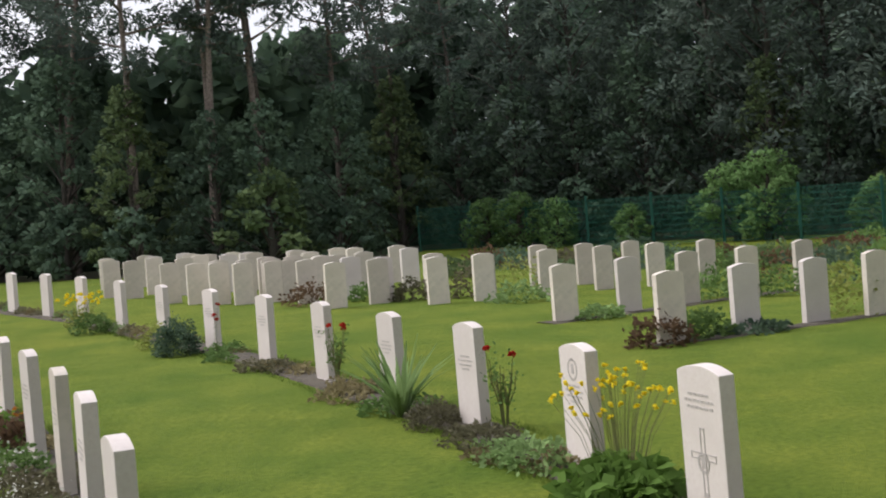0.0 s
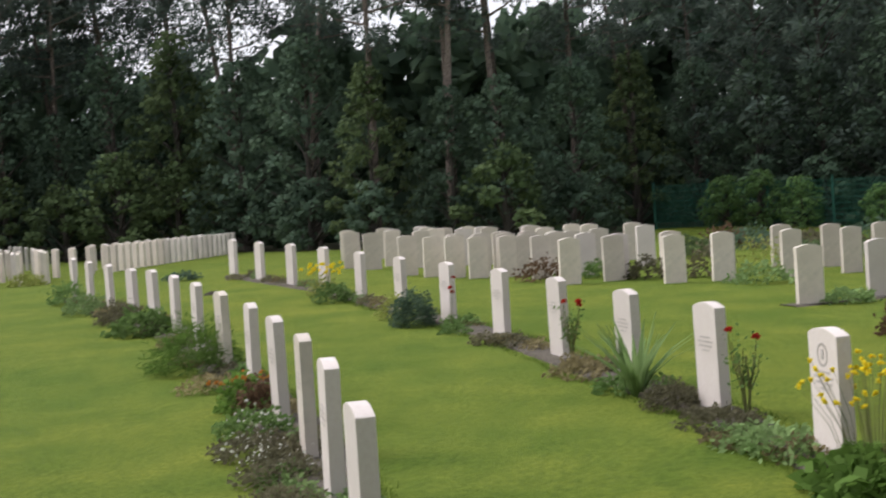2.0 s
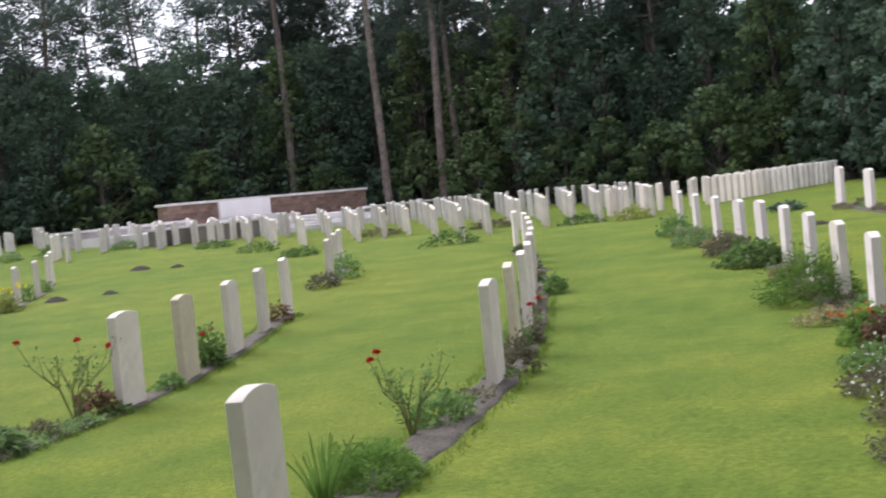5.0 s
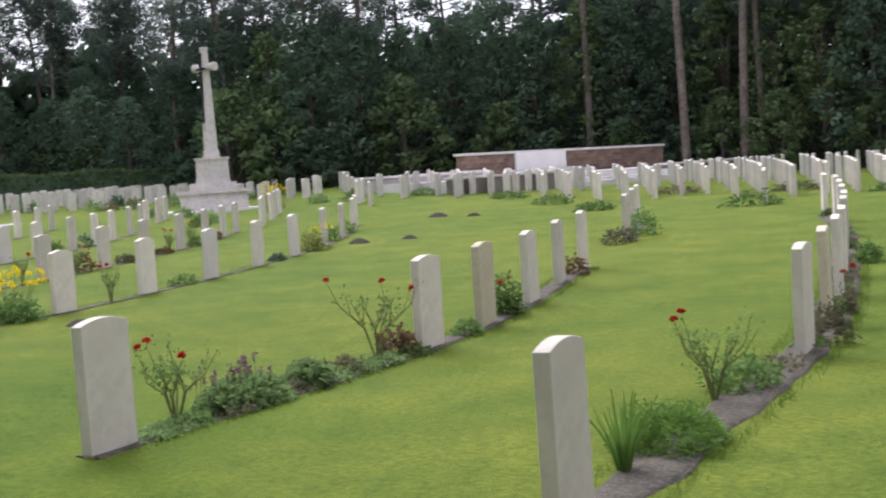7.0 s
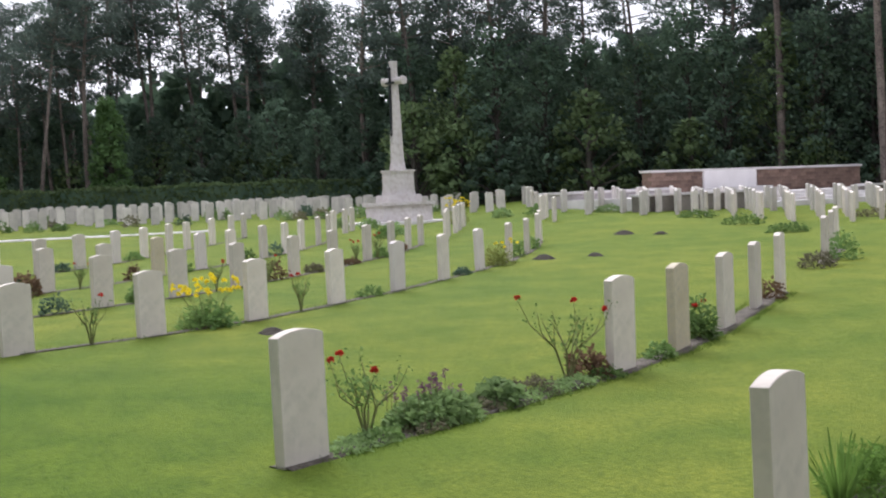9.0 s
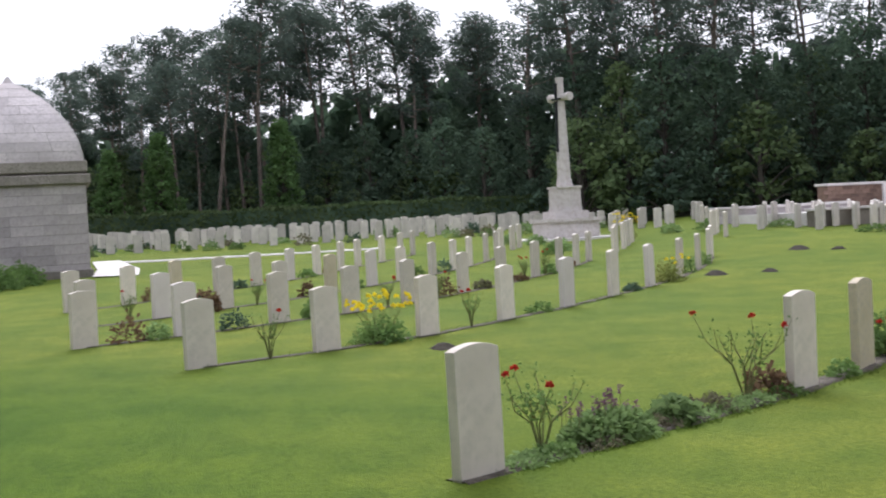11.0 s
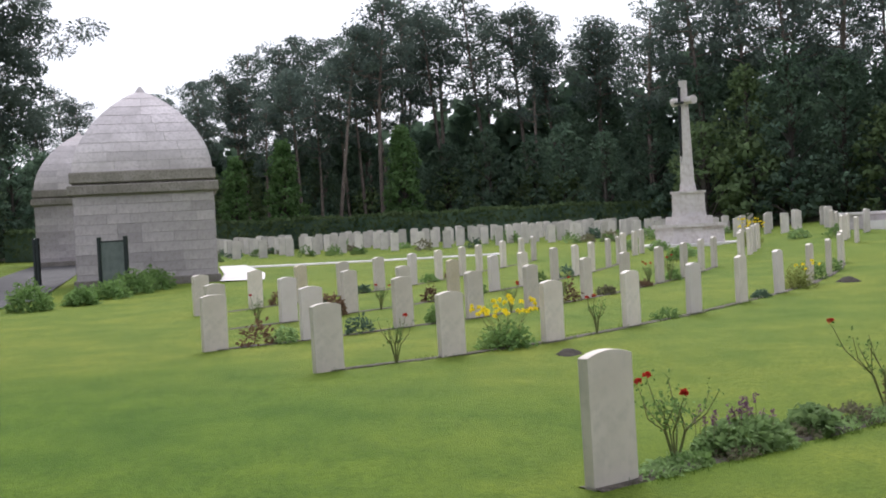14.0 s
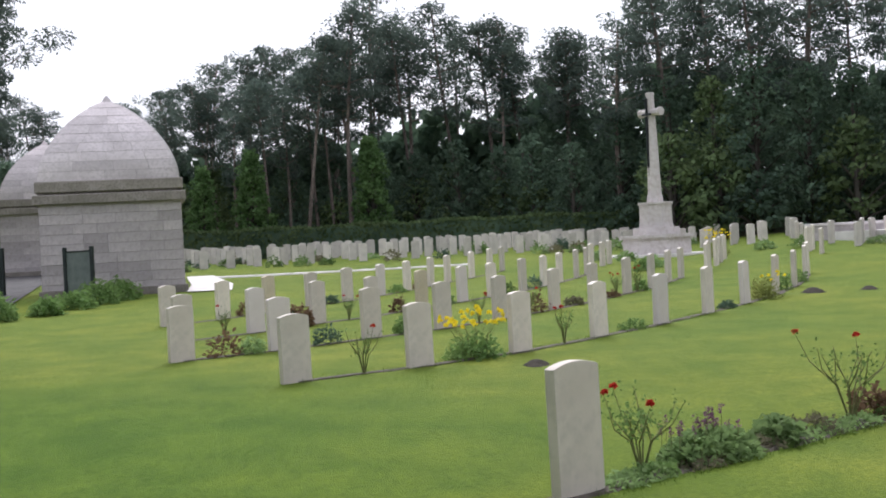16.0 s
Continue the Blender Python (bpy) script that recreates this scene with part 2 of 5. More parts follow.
def box(bm, x0, y0, z0, x1, y1, z1, bevel=0.0):
    g = bmesh.ops.create_cube(bm, size=1.0, matrix=Matrix.LocRotScale(((x0 + x1) / 2, (y0 + y1) / 2, (z0 + z1) / 2), None, (x1 - x0, y1 - y0, z1 - z0)))
    if bevel:
        es = list({e for v in g["verts"] for e in v.link_edges})
        bmesh.ops.bevel(bm, geom=es, offset=bevel, segments=1, affect="EDGES", profile=0.5)


def prism(bm, radius0, radius1, z0, z1, sides=8, turn=0.0):
    ring = []
    for r, z in ((radius0, z0), (radius1, z1)):
        ring.append([bm.verts.new((r * math.cos(turn + 2 * math.pi * i / sides), r * math.sin(turn + 2 * math.pi * i / sides), z)) for i in range(sides)])
    for i in range(sides):
        bm.faces.new((ring[0][i], ring[0][(i + 1) % sides], ring[1][(i + 1) % sides], ring[1][i]))
    bm.faces.new(ring[1])
    bm.faces.new(ring[0][::-1])


def tube(points, radii, sides=6):
    """Vertices and faces of a round, tapered tube along points."""
    vs, fs = [], []
    pts = [Vector(p) for p in points]
    for i, p in enumerate(pts):
        d = (pts[min(i + 1, len(pts) - 1)] - pts[max(i - 1, 0)]).normalized()
        u = d.orthogonal().normalized()
        w = d.cross(u)
        for k in range(sides):
            a = 2 * math.pi * k / sides
            vs.append(p + radii[i] * (math.cos(a) * u + math.sin(a) * w))
    for i in range(len(pts) - 1):
        for k in range(sides):
            fs.append((i * sides + k, i * sides + (k + 1) % sides, (i + 1) * sides + (k + 1) % sides, (i + 1) * sides + k))
    fs.append(tuple((len(pts) - 1) * sides + k for k in range(sides)))
    return vs, fs


def join_tubes(tubes):
    vs, fs = [], []
    for v, f in tubes:
        o = len(vs)
        vs += v
        fs += [tuple(i + o for i in q) for q in f]
    return vs, fs


rng = np.random.default_rng(7)


def leaf_quads(centres, size, aspect=0.5, flat=0.0, outward=None):
    """A diamond-shaped leaf at each centre, turned at random; flat: 0 any way up, 1 lying."""
    n = len(centres)
    d = rng.normal(size=(n, 3))
    if outward is not None:
        d = d * 0.6 + outward
    d[:, 2] *= 1 - flat * 0.7
    d /= np.linalg.norm(d, axis=1)[:, None] + 1e-9
    e = np.cross(d, rng.normal(size=(n, 3)))
    e /= np.linalg.norm(e, axis=1)[:, None] + 1e-9
    s = (size * rng.uniform(0.6, 1.35, n))[:, None]
    droop = np.array([0, 0, -0.12]) * s
    return np.stack([centres - d * s * 0.5, centres + e * s * aspect * 0.5, centres + d * s * 0.5 + droop, centres - e * s * aspect * 0.5], 1)


def ball_points(n, centre, radii, shell=0.55):
    d = rng.normal(size=(n, 3))
    d /= np.linalg.norm(d, axis=1)[:, None]
    r = rng.uniform(shell, 1.0, n) ** 0.6
    return np.asarray(centre) + d * r[:, None] * np.asarray(radii), d


def crown_mesh(name, corners, soft, mat):
    """Leaves whose shading follows the puff of foliage they belong to; soft: one direction a leaf."""
    corners = np.array(corners, float)
    flat = np.cross(corners[:, 2] - corners[:, 0], corners[:, 3] - corners[:, 1])
    back = (flat * soft).sum(1) < 0
    corners[back] = corners[back][:, ::-1]
    me = quads_mesh(name, corners, mat)
    flat = np.where(back[:, None], -flat, flat)
    flat /= np.linalg.norm(flat, axis=1)[:, None] + 1e-9
    nn = soft / (np.linalg.norm(soft, axis=1)[:, None] + 1e-9) * 0.8 + flat * 0.35
    nn /= np.linalg.norm(nn, axis=1)[:, None] + 1e-9
    me.polygons.foreach_set("use_smooth", [True] * len(me.polygons))
    me.normals_split_custom_set_from_vertices(np.repeat(nn, 4, axis=0).tolist())
    return me


# ---- ground ----
def build_ground():
    vs, fs = [], []
    rs = [0.0] + [0.6 * 1.085 ** i for i in range(92)]
    na = 144
    vs.append((0, 0, 0))
    for r in rs[1:]:
        for k in range(na):
            a = 2 * math.pi * k / na
            x, y = r * math.cos(a), r * math.sin(a)
            vs.append((x, y, rise(x, y) + 0.012 * noise.noise((x * 0.5, y * 0.5, 3.0))))
    for k in range(na):
        fs.append((0, 1 + k, 1 + (k + 1) % na))
    for i in range(len(rs) - 2):
        for k in range(na):
            a, b = 1 + i * na + k, 1 + i * na + (k + 1) % na
            fs.append((a, a + na, b + na, b))
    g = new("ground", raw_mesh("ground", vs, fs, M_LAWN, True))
    tagged(g, "short mown green lawn with yellowish patches", "lawn", kind="structure")


build_ground()


def ribbon(name, pts, width, mat, label, category, lift=0.03, ragged=0.25, kind="structure", step=0.12):
    """A low strip of soil or paving that follows pts over the ground, with sloping ragged edges."""
    pts = [Vector((*p, 0)) for p in pts]
    line = []
    for a, b in zip(pts, pts[1:]):
        n = max(1, int((b - a).length / step))
        line += [a.lerp(b, i / n) for i in range(n)]
    line.append(pts[-1])
    vs, fs = [], []
    for i, p in enumerate(line):
        d = (line[min(i + 1, len(line) - 1)] - line[max(0, i - 1)]).normalized()
        side = Vector((-d.y, d.x, 0))
        for s, h in ((-1.0, -0.04), (-0.86, 0.6), (-0.3, 1.0), (0.3, 1.0), (0.86, 0.6), (1.0, -0.04)):
            w = width / 2 * (1 + ragged * noise.noise((p.x * 2.1, p.y * 2.1, s * 3)))
            q = p + side * w * s
            vs.append((q.x, q.y, rise(q.x, q.y) + (-0.02 if h < 0 else 0.008 + lift * h * (1 + 0.5 * noise.noise((q.x * 9, q.y * 9, 1))))))
    for i in range(len(line) - 1):
        for k in range(5):
            fs.append((i * 6 + k, i * 6 + k + 1, i * 6 + k + 7, i * 6 + k + 6))
    return tagged(new(name, raw_mesh(name, vs, fs, mat, True)), label, category, kind=kind)


# ---- headstones ----
def headstone_mesh(mat, w=0.38, t=0.085, h=0.81, sag=0.036):
    bm = bmesh.new()
    n = 10
    outline = [(-w / 2, -0.12), (w / 2, -0.12)]
    for i in range(n + 1):
        x = w / 2 - w * i / n
        outline.append((x, h - sag * (2 * x / w) ** 2))
    front = [bm.verts.new((x, -t / 2, z)) for x, z in outline]
    back = [bm.verts.new((x, t / 2, z)) for x, z in outline]
    bm.faces.new(front)
    bm.faces.new(back[::-1])
    m = len(outline)
    for i in range(m):
        bm.faces.new((front[i], back[i], back[(i + 1) % m], front[(i + 1) % m]))
    bmesh.ops.recalc_face_normals(bm, faces=bm.faces)
    es = [e for e in bm.edges if e.calc_face_angle(0) > 0.5]
    bmesh.ops.bevel(bm, geom=es, offset=0.003, segments=1, affect="EDGES", profile=0.5)
    return mesh_of(bm, "headstone", mat)


STONES = {"grey": headstone_mesh(M_STONE), "pink": headstone_mesh(M_STONE_PINK), "tan": headstone_mesh(M_STONE_TAN)}
STONE_LABEL = {"grey": "pale grey curved-top limestone headstone standing in the lawn",
               "pink": "clean pinkish-white limestone headstone with carved inscription in a flower bed",
               "tan": "weathered tan-stained limestone headstone with curved top"}


def carving_emblem(kind):
    """Shallow carved badge or cross on a headstone face, as raised hairlines 2 mm thick."""
    bm = bmesh.new()
    if kind == "cross":
        for x0, z0, x1, z1 in ((-0.022, 0.16, 0.022, 0.185), (-0.020, 0.16, -0.014, 0.50), (0.014, 0.16, 0.020, 0.50), (-0.022, 0.495, 0.022, 0.505),
                               (-0.11, 0.375, -0.02, 0.381), (-0.11, 0.345, -0.02, 0.351), (0.02, 0.375, 0.11, 0.381), (0.02, 0.345, 0.11, 0.351),
                               (-0.112, 0.345, -0.106, 0.381), (0.106, 0.345, 0.112, 0.381)):
            box(bm, x0, -0.003, z0, x1, 0, z1)
        ring_z, ring_r = 0.335, 0.045
    else:
        ring_z, ring_r = 0.66, 0.062
    for i in range(20):
        a = 2 * math.pi * i / 20
        box(bm, ring_r * math.cos(a) - 0.012, -0.003, ring_z + ring_r * math.sin(a) - 0.012, ring_r * math.cos(a) + 0.002, 0, ring_z + ring_r * math.sin(a) + 0.002)
    box(bm, -0.018, -0.003, ring_z - 0.03, 0.014, 0, ring_z + 0.028)
    return mesh_of(bm, "emblem", M_CARVE)


def carving_lines(z0, rows, widths, high=0.013):
    bm = bmesh.new()
    for i in range(rows):
        w = widths[i % len(widths)]
        z = z0 - i * 0.032
        x = -w / 2
        while x < w / 2 - 0.01:
            s = random.uniform(0.014, 0.04)
            box(bm, x, -0.0025, z, min(x + s, w / 2), 0, z + high)
            x += s + 0.01
    return mesh_of(bm, "inscription", M_CARVE)


EMBLEMS = {"cross": carving_emblem("cross"), "badge": carving_emblem("badge")}
LINES_TOP, LINES_MID = carving_lines(0.66, 3, (0.2, 0.27, 0.23)), carving_lines(0.55, 4, (0.16, 0.25, 0.22, 0.12))


FAR_STONES = []         # those too small to pick apart, joined further down


def stone(x, y, heading, tone="grey", group="", face=0, carved=None, lean=0.0, size=1.0):
    """A headstone whose width runs along heading (degrees). face -1 or 1: the side that carries the carving."""
    m = pose(x, y, rise(x, y) + random.uniform(-0.012, 0.012), random.uniform(-0.8, 0.8), lean + random.uniform(-0.7, 0.7), heading + random.uniform(-2, 2)) @ Matrix.Diagonal((size, 1, size, 1))
    if math.hypot(x, y) > 41 and "curved" not in group:
        FAR_STONES.append(np.array(m))
        return None
    ob = new("headstone", STONES[tone])
    ob.matrix_basis = m
    tagged(ob, STONE_LABEL[tone], "headstone", group)
    if carved:
        turn = pose(0, -0.0423, 0) if face < 0 else pose(0, 0.0423, 0, 0, 0, 180)
        if carved == "cross":
            part("inscription", LINES_TOP, ob, "carved unreadable lines", turn)
            part("emblem", EMBLEMS["cross"], ob, "carved cross", turn)
        elif carved == "badge":
            part("emblem", EMBLEMS["badge"], ob, "carved round badge", turn)
            part("inscription", LINES_MID, ob, "carved unreadable lines", turn)
        else:
            part("inscription", LINES_MID, ob, "carved unreadable lines", turn)
    return ob


def row_headings(pts):
    out = []
    for i in range(len(pts)):
        a, b = pts[max(0, i - 1)], pts[min(len(pts) - 1, i + 1)]
        out.append(math.degrees(math.atan2(b[1] - a[1], b[0] - a[0])))
    return out


def stone_row(pts, group, tones="grey", face=0, carved=(), twist=0.0, tall=False):
    for i, ((x, y), h) in enumerate(zip(pts, row_headings(pts))):
        tone = tones if isinstance(tones, str) else tones.get(i, tones.get("rest", "grey"))
        stone(x, y, h + twist, tone, group, face, carved[i] if i < len(carved) else None, size=1 + (1.15 * hollow(math.degrees(math.atan2(-x, y)), math.hypot(x, y)) if tall else 0))


ROW_A = [(1.07, 6.18), (0.41, 7.49), (-0.46, 9.17), (-1.31, 10.47), (-2.30, 12.05), (-3.42, 13.80), (-4.58, 15.30), (-5.82, 16.80), (-7.15, 18.45), (-8.60, 20.20), (-9.84, 21.40), (-11.20, 22.70), (-12.56, 24.05)]
ROW_B = [(-1.42, 4.95), (-2.20, 6.33), (-2.98, 7.64), (-3.81, 8.88), (-4.76, 10.23), (-5.82, 11.59), (-7.00, 13.06), (-8.19, 14.51), (-9.33, 15.77), (-10.20, 16.55), (-11.35, 17.63), (-12.74, 19.04), (-14.06, 20.38)]
ROW_H = [(-4.17, 3.24), (-6.68, 7.32), (-7.65, 8.62), (-8.72, 9.95), (-9.72, 11.13), (-10.93, 12.50), (-11.90, 13.58), (-13.10, 14.88), (-14.00, 15.80), (-15.20, 17.00), (-16.30, 17.90)]
ROW_N = [(-7.51, 2.03), (-9.60, 5.53), (-10.40, 6.64), (-11.36, 7.85), (-12.45, 9.02), (-13.60, 10.24), (-16.70, 13.45), (-18.20, 14.80), (-19.30, 15.80)]
ROW_P = [(-14.26, 0.53), (-15.00, 2.10), (-15.90, 3.59), (-17.20, 5.07), (-18.54, 6.49), (-19.93, 7.83), (-21.30, 9.10), (-22.90, 10.43), (-24.80, 11.73), (-26.75, 12.93), (-28.60, 13.90)]
ROW_R2 = [(-17.66, -0.94), (-18.40, 0.47), (-19.45, 1.96), (-20.35, 3.27), (-21.50, 4.50), (-23.00, 5.91), (-24.40, 7.09), (-26.10, 8.38), (-27.30, 9.36), (-29.00, 10.39), (-30.36, 11.23)]
ROW_R3 = [(-21.06, -1.08), (-21.98, 0.15), (-23.20, 1.33), (-24.15, 2.47), (-25.60, 3.68), (-26.80, 4.78), (-27.90, 5.68), (-29.20, 6.72), (-30.50, 7.58), (-31.60, 8.29), (-33.20, 9.20), (-34.60, 9.90)]
ROW_R4 = [(-25.00, -1.55), (-25.95, -0.49), (-27.30, 0.51), (-28.45, 1.51), (-29.45, 2.43), (-30.80, 3.39), (-32.15, 4.25), (-33.60, 5.11), (-34.80, 5.79), (-36.40, 6.80), (-38.00, 7.70), (-39.40, 8.40)]

stone_row(ROW_A, "headstones of the curved rows", "pink", 1, ("cross", "badge", "lines", "lines", "lines", "lines", "lines", "lines"))
stone_row(ROW_B, "headstones of the curved rows", {5: "grey", 2: "grey", "rest": "pink"}, 1, (None, "lines", "lines", "lines", "lines", "lines", "lines"), tall=True)
stone_row(ROW_H, "headstones of the curved rows", {2: "tan", "rest": "grey"}, 1, tall=True)
stone_row(ROW_N, "headstones of the curved rows", {2: "tan", "rest": "grey"}, 1, tall=True)
stone_row(ROW_P, "headstones of the curved rows", {4: "pink", 6: "pink", "rest": "grey"}, 1)
stone_row(ROW_R2, "headstones of the curved rows", {1: "pink", "rest": "grey"}, 1)
stone_row(ROW_R3, "headstones of the curved rows", {1: "pink", 4: "tan", 5: "pink", "rest": "grey"}, 1)
stone_row(ROW_R4, "headstones of the curved rows", {2: "tan", 5: "pink", "rest": "grey"}, 1)

# straight rows of the plot by the fence: each runs away at thirty degrees
PLOT_FRONT = [(1.21, 14.10), (2.11, 14.86), (3.00, 15.45), (3.81, 15.85), (-0.11, 17.16), (0.78, 18.10), (1.68, 19.00), (2.64, 19.65), (3.66, 20.80), (-0.60, 21.85), (0.37, 22.65), (1.33, 22.95), (2.26, 23.20), (0.90, 24.60), (0.00, 24.20), (-0.90, 23.90)]
for x, y in PLOT_FRONT:
    stone(x, y, 33, "pink" if random.random() < 0.12 else "grey", "headstones of the plot by the fence")
for (sx, sy), count in (((-1.58, 21.00), 1), ((-2.46, 20.45), 2), ((-3.50, 21.20), 2), ((-4.30, 20.80), 2), ((-5.10, 22.10), 2), ((-5.80, 22.70), 2), ((-6.40, 22.35), 3), ((-6.95, 22.75), 3), ((-7.45, 22.95), 3), ((-8.10, 23.15), 3),
                        ((-9.50, 24.90), 3), ((-10.30, 25.40), 3), ((-4.3, 24.0), 2), ((-5.8, 25.2), 3), ((-7.2, 26.0), 3), ((-8.6, 26.8), 3), ((-10.4, 28.0), 3), ((-12.2, 29.6), 3)):
    for i in range(count):
        stone(sx + i * 0.84 + random.uniform(-0.08, 0.08), sy + i * 0.54 + random.uniform(-0.12, 0.12), 33, "pink" if random.random() < 0.12 else "grey", "headstones of the plot by the fence")

# a close-set line of headstones running up to the edge of the wood
for (xa, ya), (xb, yb), count in (((-22.6, 42.2), (-20.2, 30.4), 22), ((-20.2, 30.4), (-21.8, 27.0), 7), ((-23.9, 42.0), (-21.9, 31.5), 12)):
    for i in range(count):
        stone(xa + (xb - xa) * i / count, ya + (yb - ya) * i / count, 148, "grey", "close-set headstones by the wood")

# plots before the long wall: short rows that run away from the walk, ends towards it
for k in range(21):
    turn = 36.0 + 1.28 * k
    near = float(np.interp(turn, (36, 41, 45, 48, 52, 55, 58, 62), (31, 33, 29.5, 36, 34, 39, 42, 43)))
    last = float(np.interp(turn, (36, 47, 52, 58, 62), (52, 51, 50, 46.5, 45.5)))
    r, bend = near + random.uniform(-1.0, 1.0), random.uniform(0.04, 0.10)
    while r < last:
        a = radians(turn + bend * (r - near) + random.uniform(-0.08, 0.08))
        if random.random() < 0.93:
            stone(-r * math.sin(a), r * math.cos(a), 90 + turn - 8, "pink" if random.random() < 0.15 else "grey", "headstones before the long wall")
        r += 1.45 if r < near + 7 else 1.75
# behind them, short cross rows beside the long wall
for r, a0, a1 in ((48.5, 39, 48), (50.5, 39, 48.5), (52.5, 40, 48.5)):
    n = int(radians(a1 - a0) * r / 1.1)
    for i in range(n + 1):
        a = radians(a0 + (a1 - a0) * i / n)
        stone(-r * math.sin(a), r * math.cos(a), 90 + math.degrees(a) - 10, "grey", "headstones before the long wall")
for r, a0, a1, gap in ((41.2, 57, 64, 1.3), (42.6, 57, 63.5, 1.2), (44.0, 56, 63, 1.2), (43.4, 50, 57, 1.2), (45.6, 49, 57, 1.2)):
    n = int(radians(a1 - a0) * r / gap)
    for i in range(n + 1):
        a = radians(a0 + (a1 - a0) * i / n)
        if random.random() < 0.85:
            rr = r + random.uniform(-0.4, 0.4)
            stone(-rr * math.sin(a), rr * math.cos(a), 90 + math.degrees(a) - 25, "grey", "headstones before the long wall")
# rows before the hedge
for r, a0, a1 in ((50.0, 64.6, 68.4), (52.2, 64.6, 68.6), (55.2, 64.8, 98), (57.2, 66, 98), (59.2, 68, 98), (61.0, 68, 98), (62.6, 68, 98), (64.1, 68, 98)):
    n = int(radians(a1 - a0) * r / 1.15)
    for i in range(n + 1):
        a = radians(a0 + (a1 - a0) * i / n)
        if random.random() < 0.93:
            rr = r + random.uniform(-0.3, 0.3)
            stone(-rr * math.sin(a), rr * math.cos(a), 112 + random.uniform(-6, 6), "pink" if random.random() < 0.15 else "grey", "headstones before the hedge")



def join_far_headstones():
    """The small headstones far off, before the wood, the wall and the hedge, as one mesh."""
    src = STONES["grey"]
    co = np.array([v.co[:] for v in src.vertices])
    polys = [tuple(f.vertices) for f in src.polygons]
    vs, fs = [], []
    for m in FAR_STONES:
        o = len(vs)
        vs += list(co @ m[:3, :3].T + m[:3, 3])
        fs += [tuple(k + o for k in f) for f in polys]
    tagged(new("far_headstones", raw_mesh("far_headstones", vs, fs, M_STONE_FAR)), "rows of small pale headstones before hedge and long wall", "headstones", kind="stuff")


join_far_headstones()

# soil beds
BED = "dark crumbly soil bed along the headstones"
ribbon("flower_bed", [(1.5, 5.3)] + ROW_A, 0.44, M_SOIL, BED, "flower bed")
ribbon("flower_bed", [(-0.9, 4.0)] + ROW_B, 0.60, M_SOIL, BED, "flower bed")
ribbon("flower_bed", [(-4.0, 3.05)] + ROW_H, 0.38, M_SOIL, BED, "flower bed", 0.02, 0.5)
ribbon("flower_bed", [(-7.40, 1.85)] + ROW_N[:6], 0.25, M_SOIL, BED, "flower bed", 0.015, 0.5)
ribbon("flower_bed", ROW_N[6:], 0.36, M_SOIL, BED, "flower bed", 0.012, 0.5)
for r_ in (ROW_P, ROW_R2, ROW_R3, ROW_R4):
    ribbon("flower_bed", r_, 0.16, M_SOIL, BED, "flower bed", 0.008, 0.7)
ribbon("flower_bed", [(0.95, 13.9), (4.1, 16.1)], 0.36, M_SOIL, BED, "flower bed", 0.01, 0.5)
ribbon("flower_bed", [(-0.4, 16.9), (4.0, 21.1)], 0.34, M_SOIL, BED, "flower bed", 0.01, 0.5)


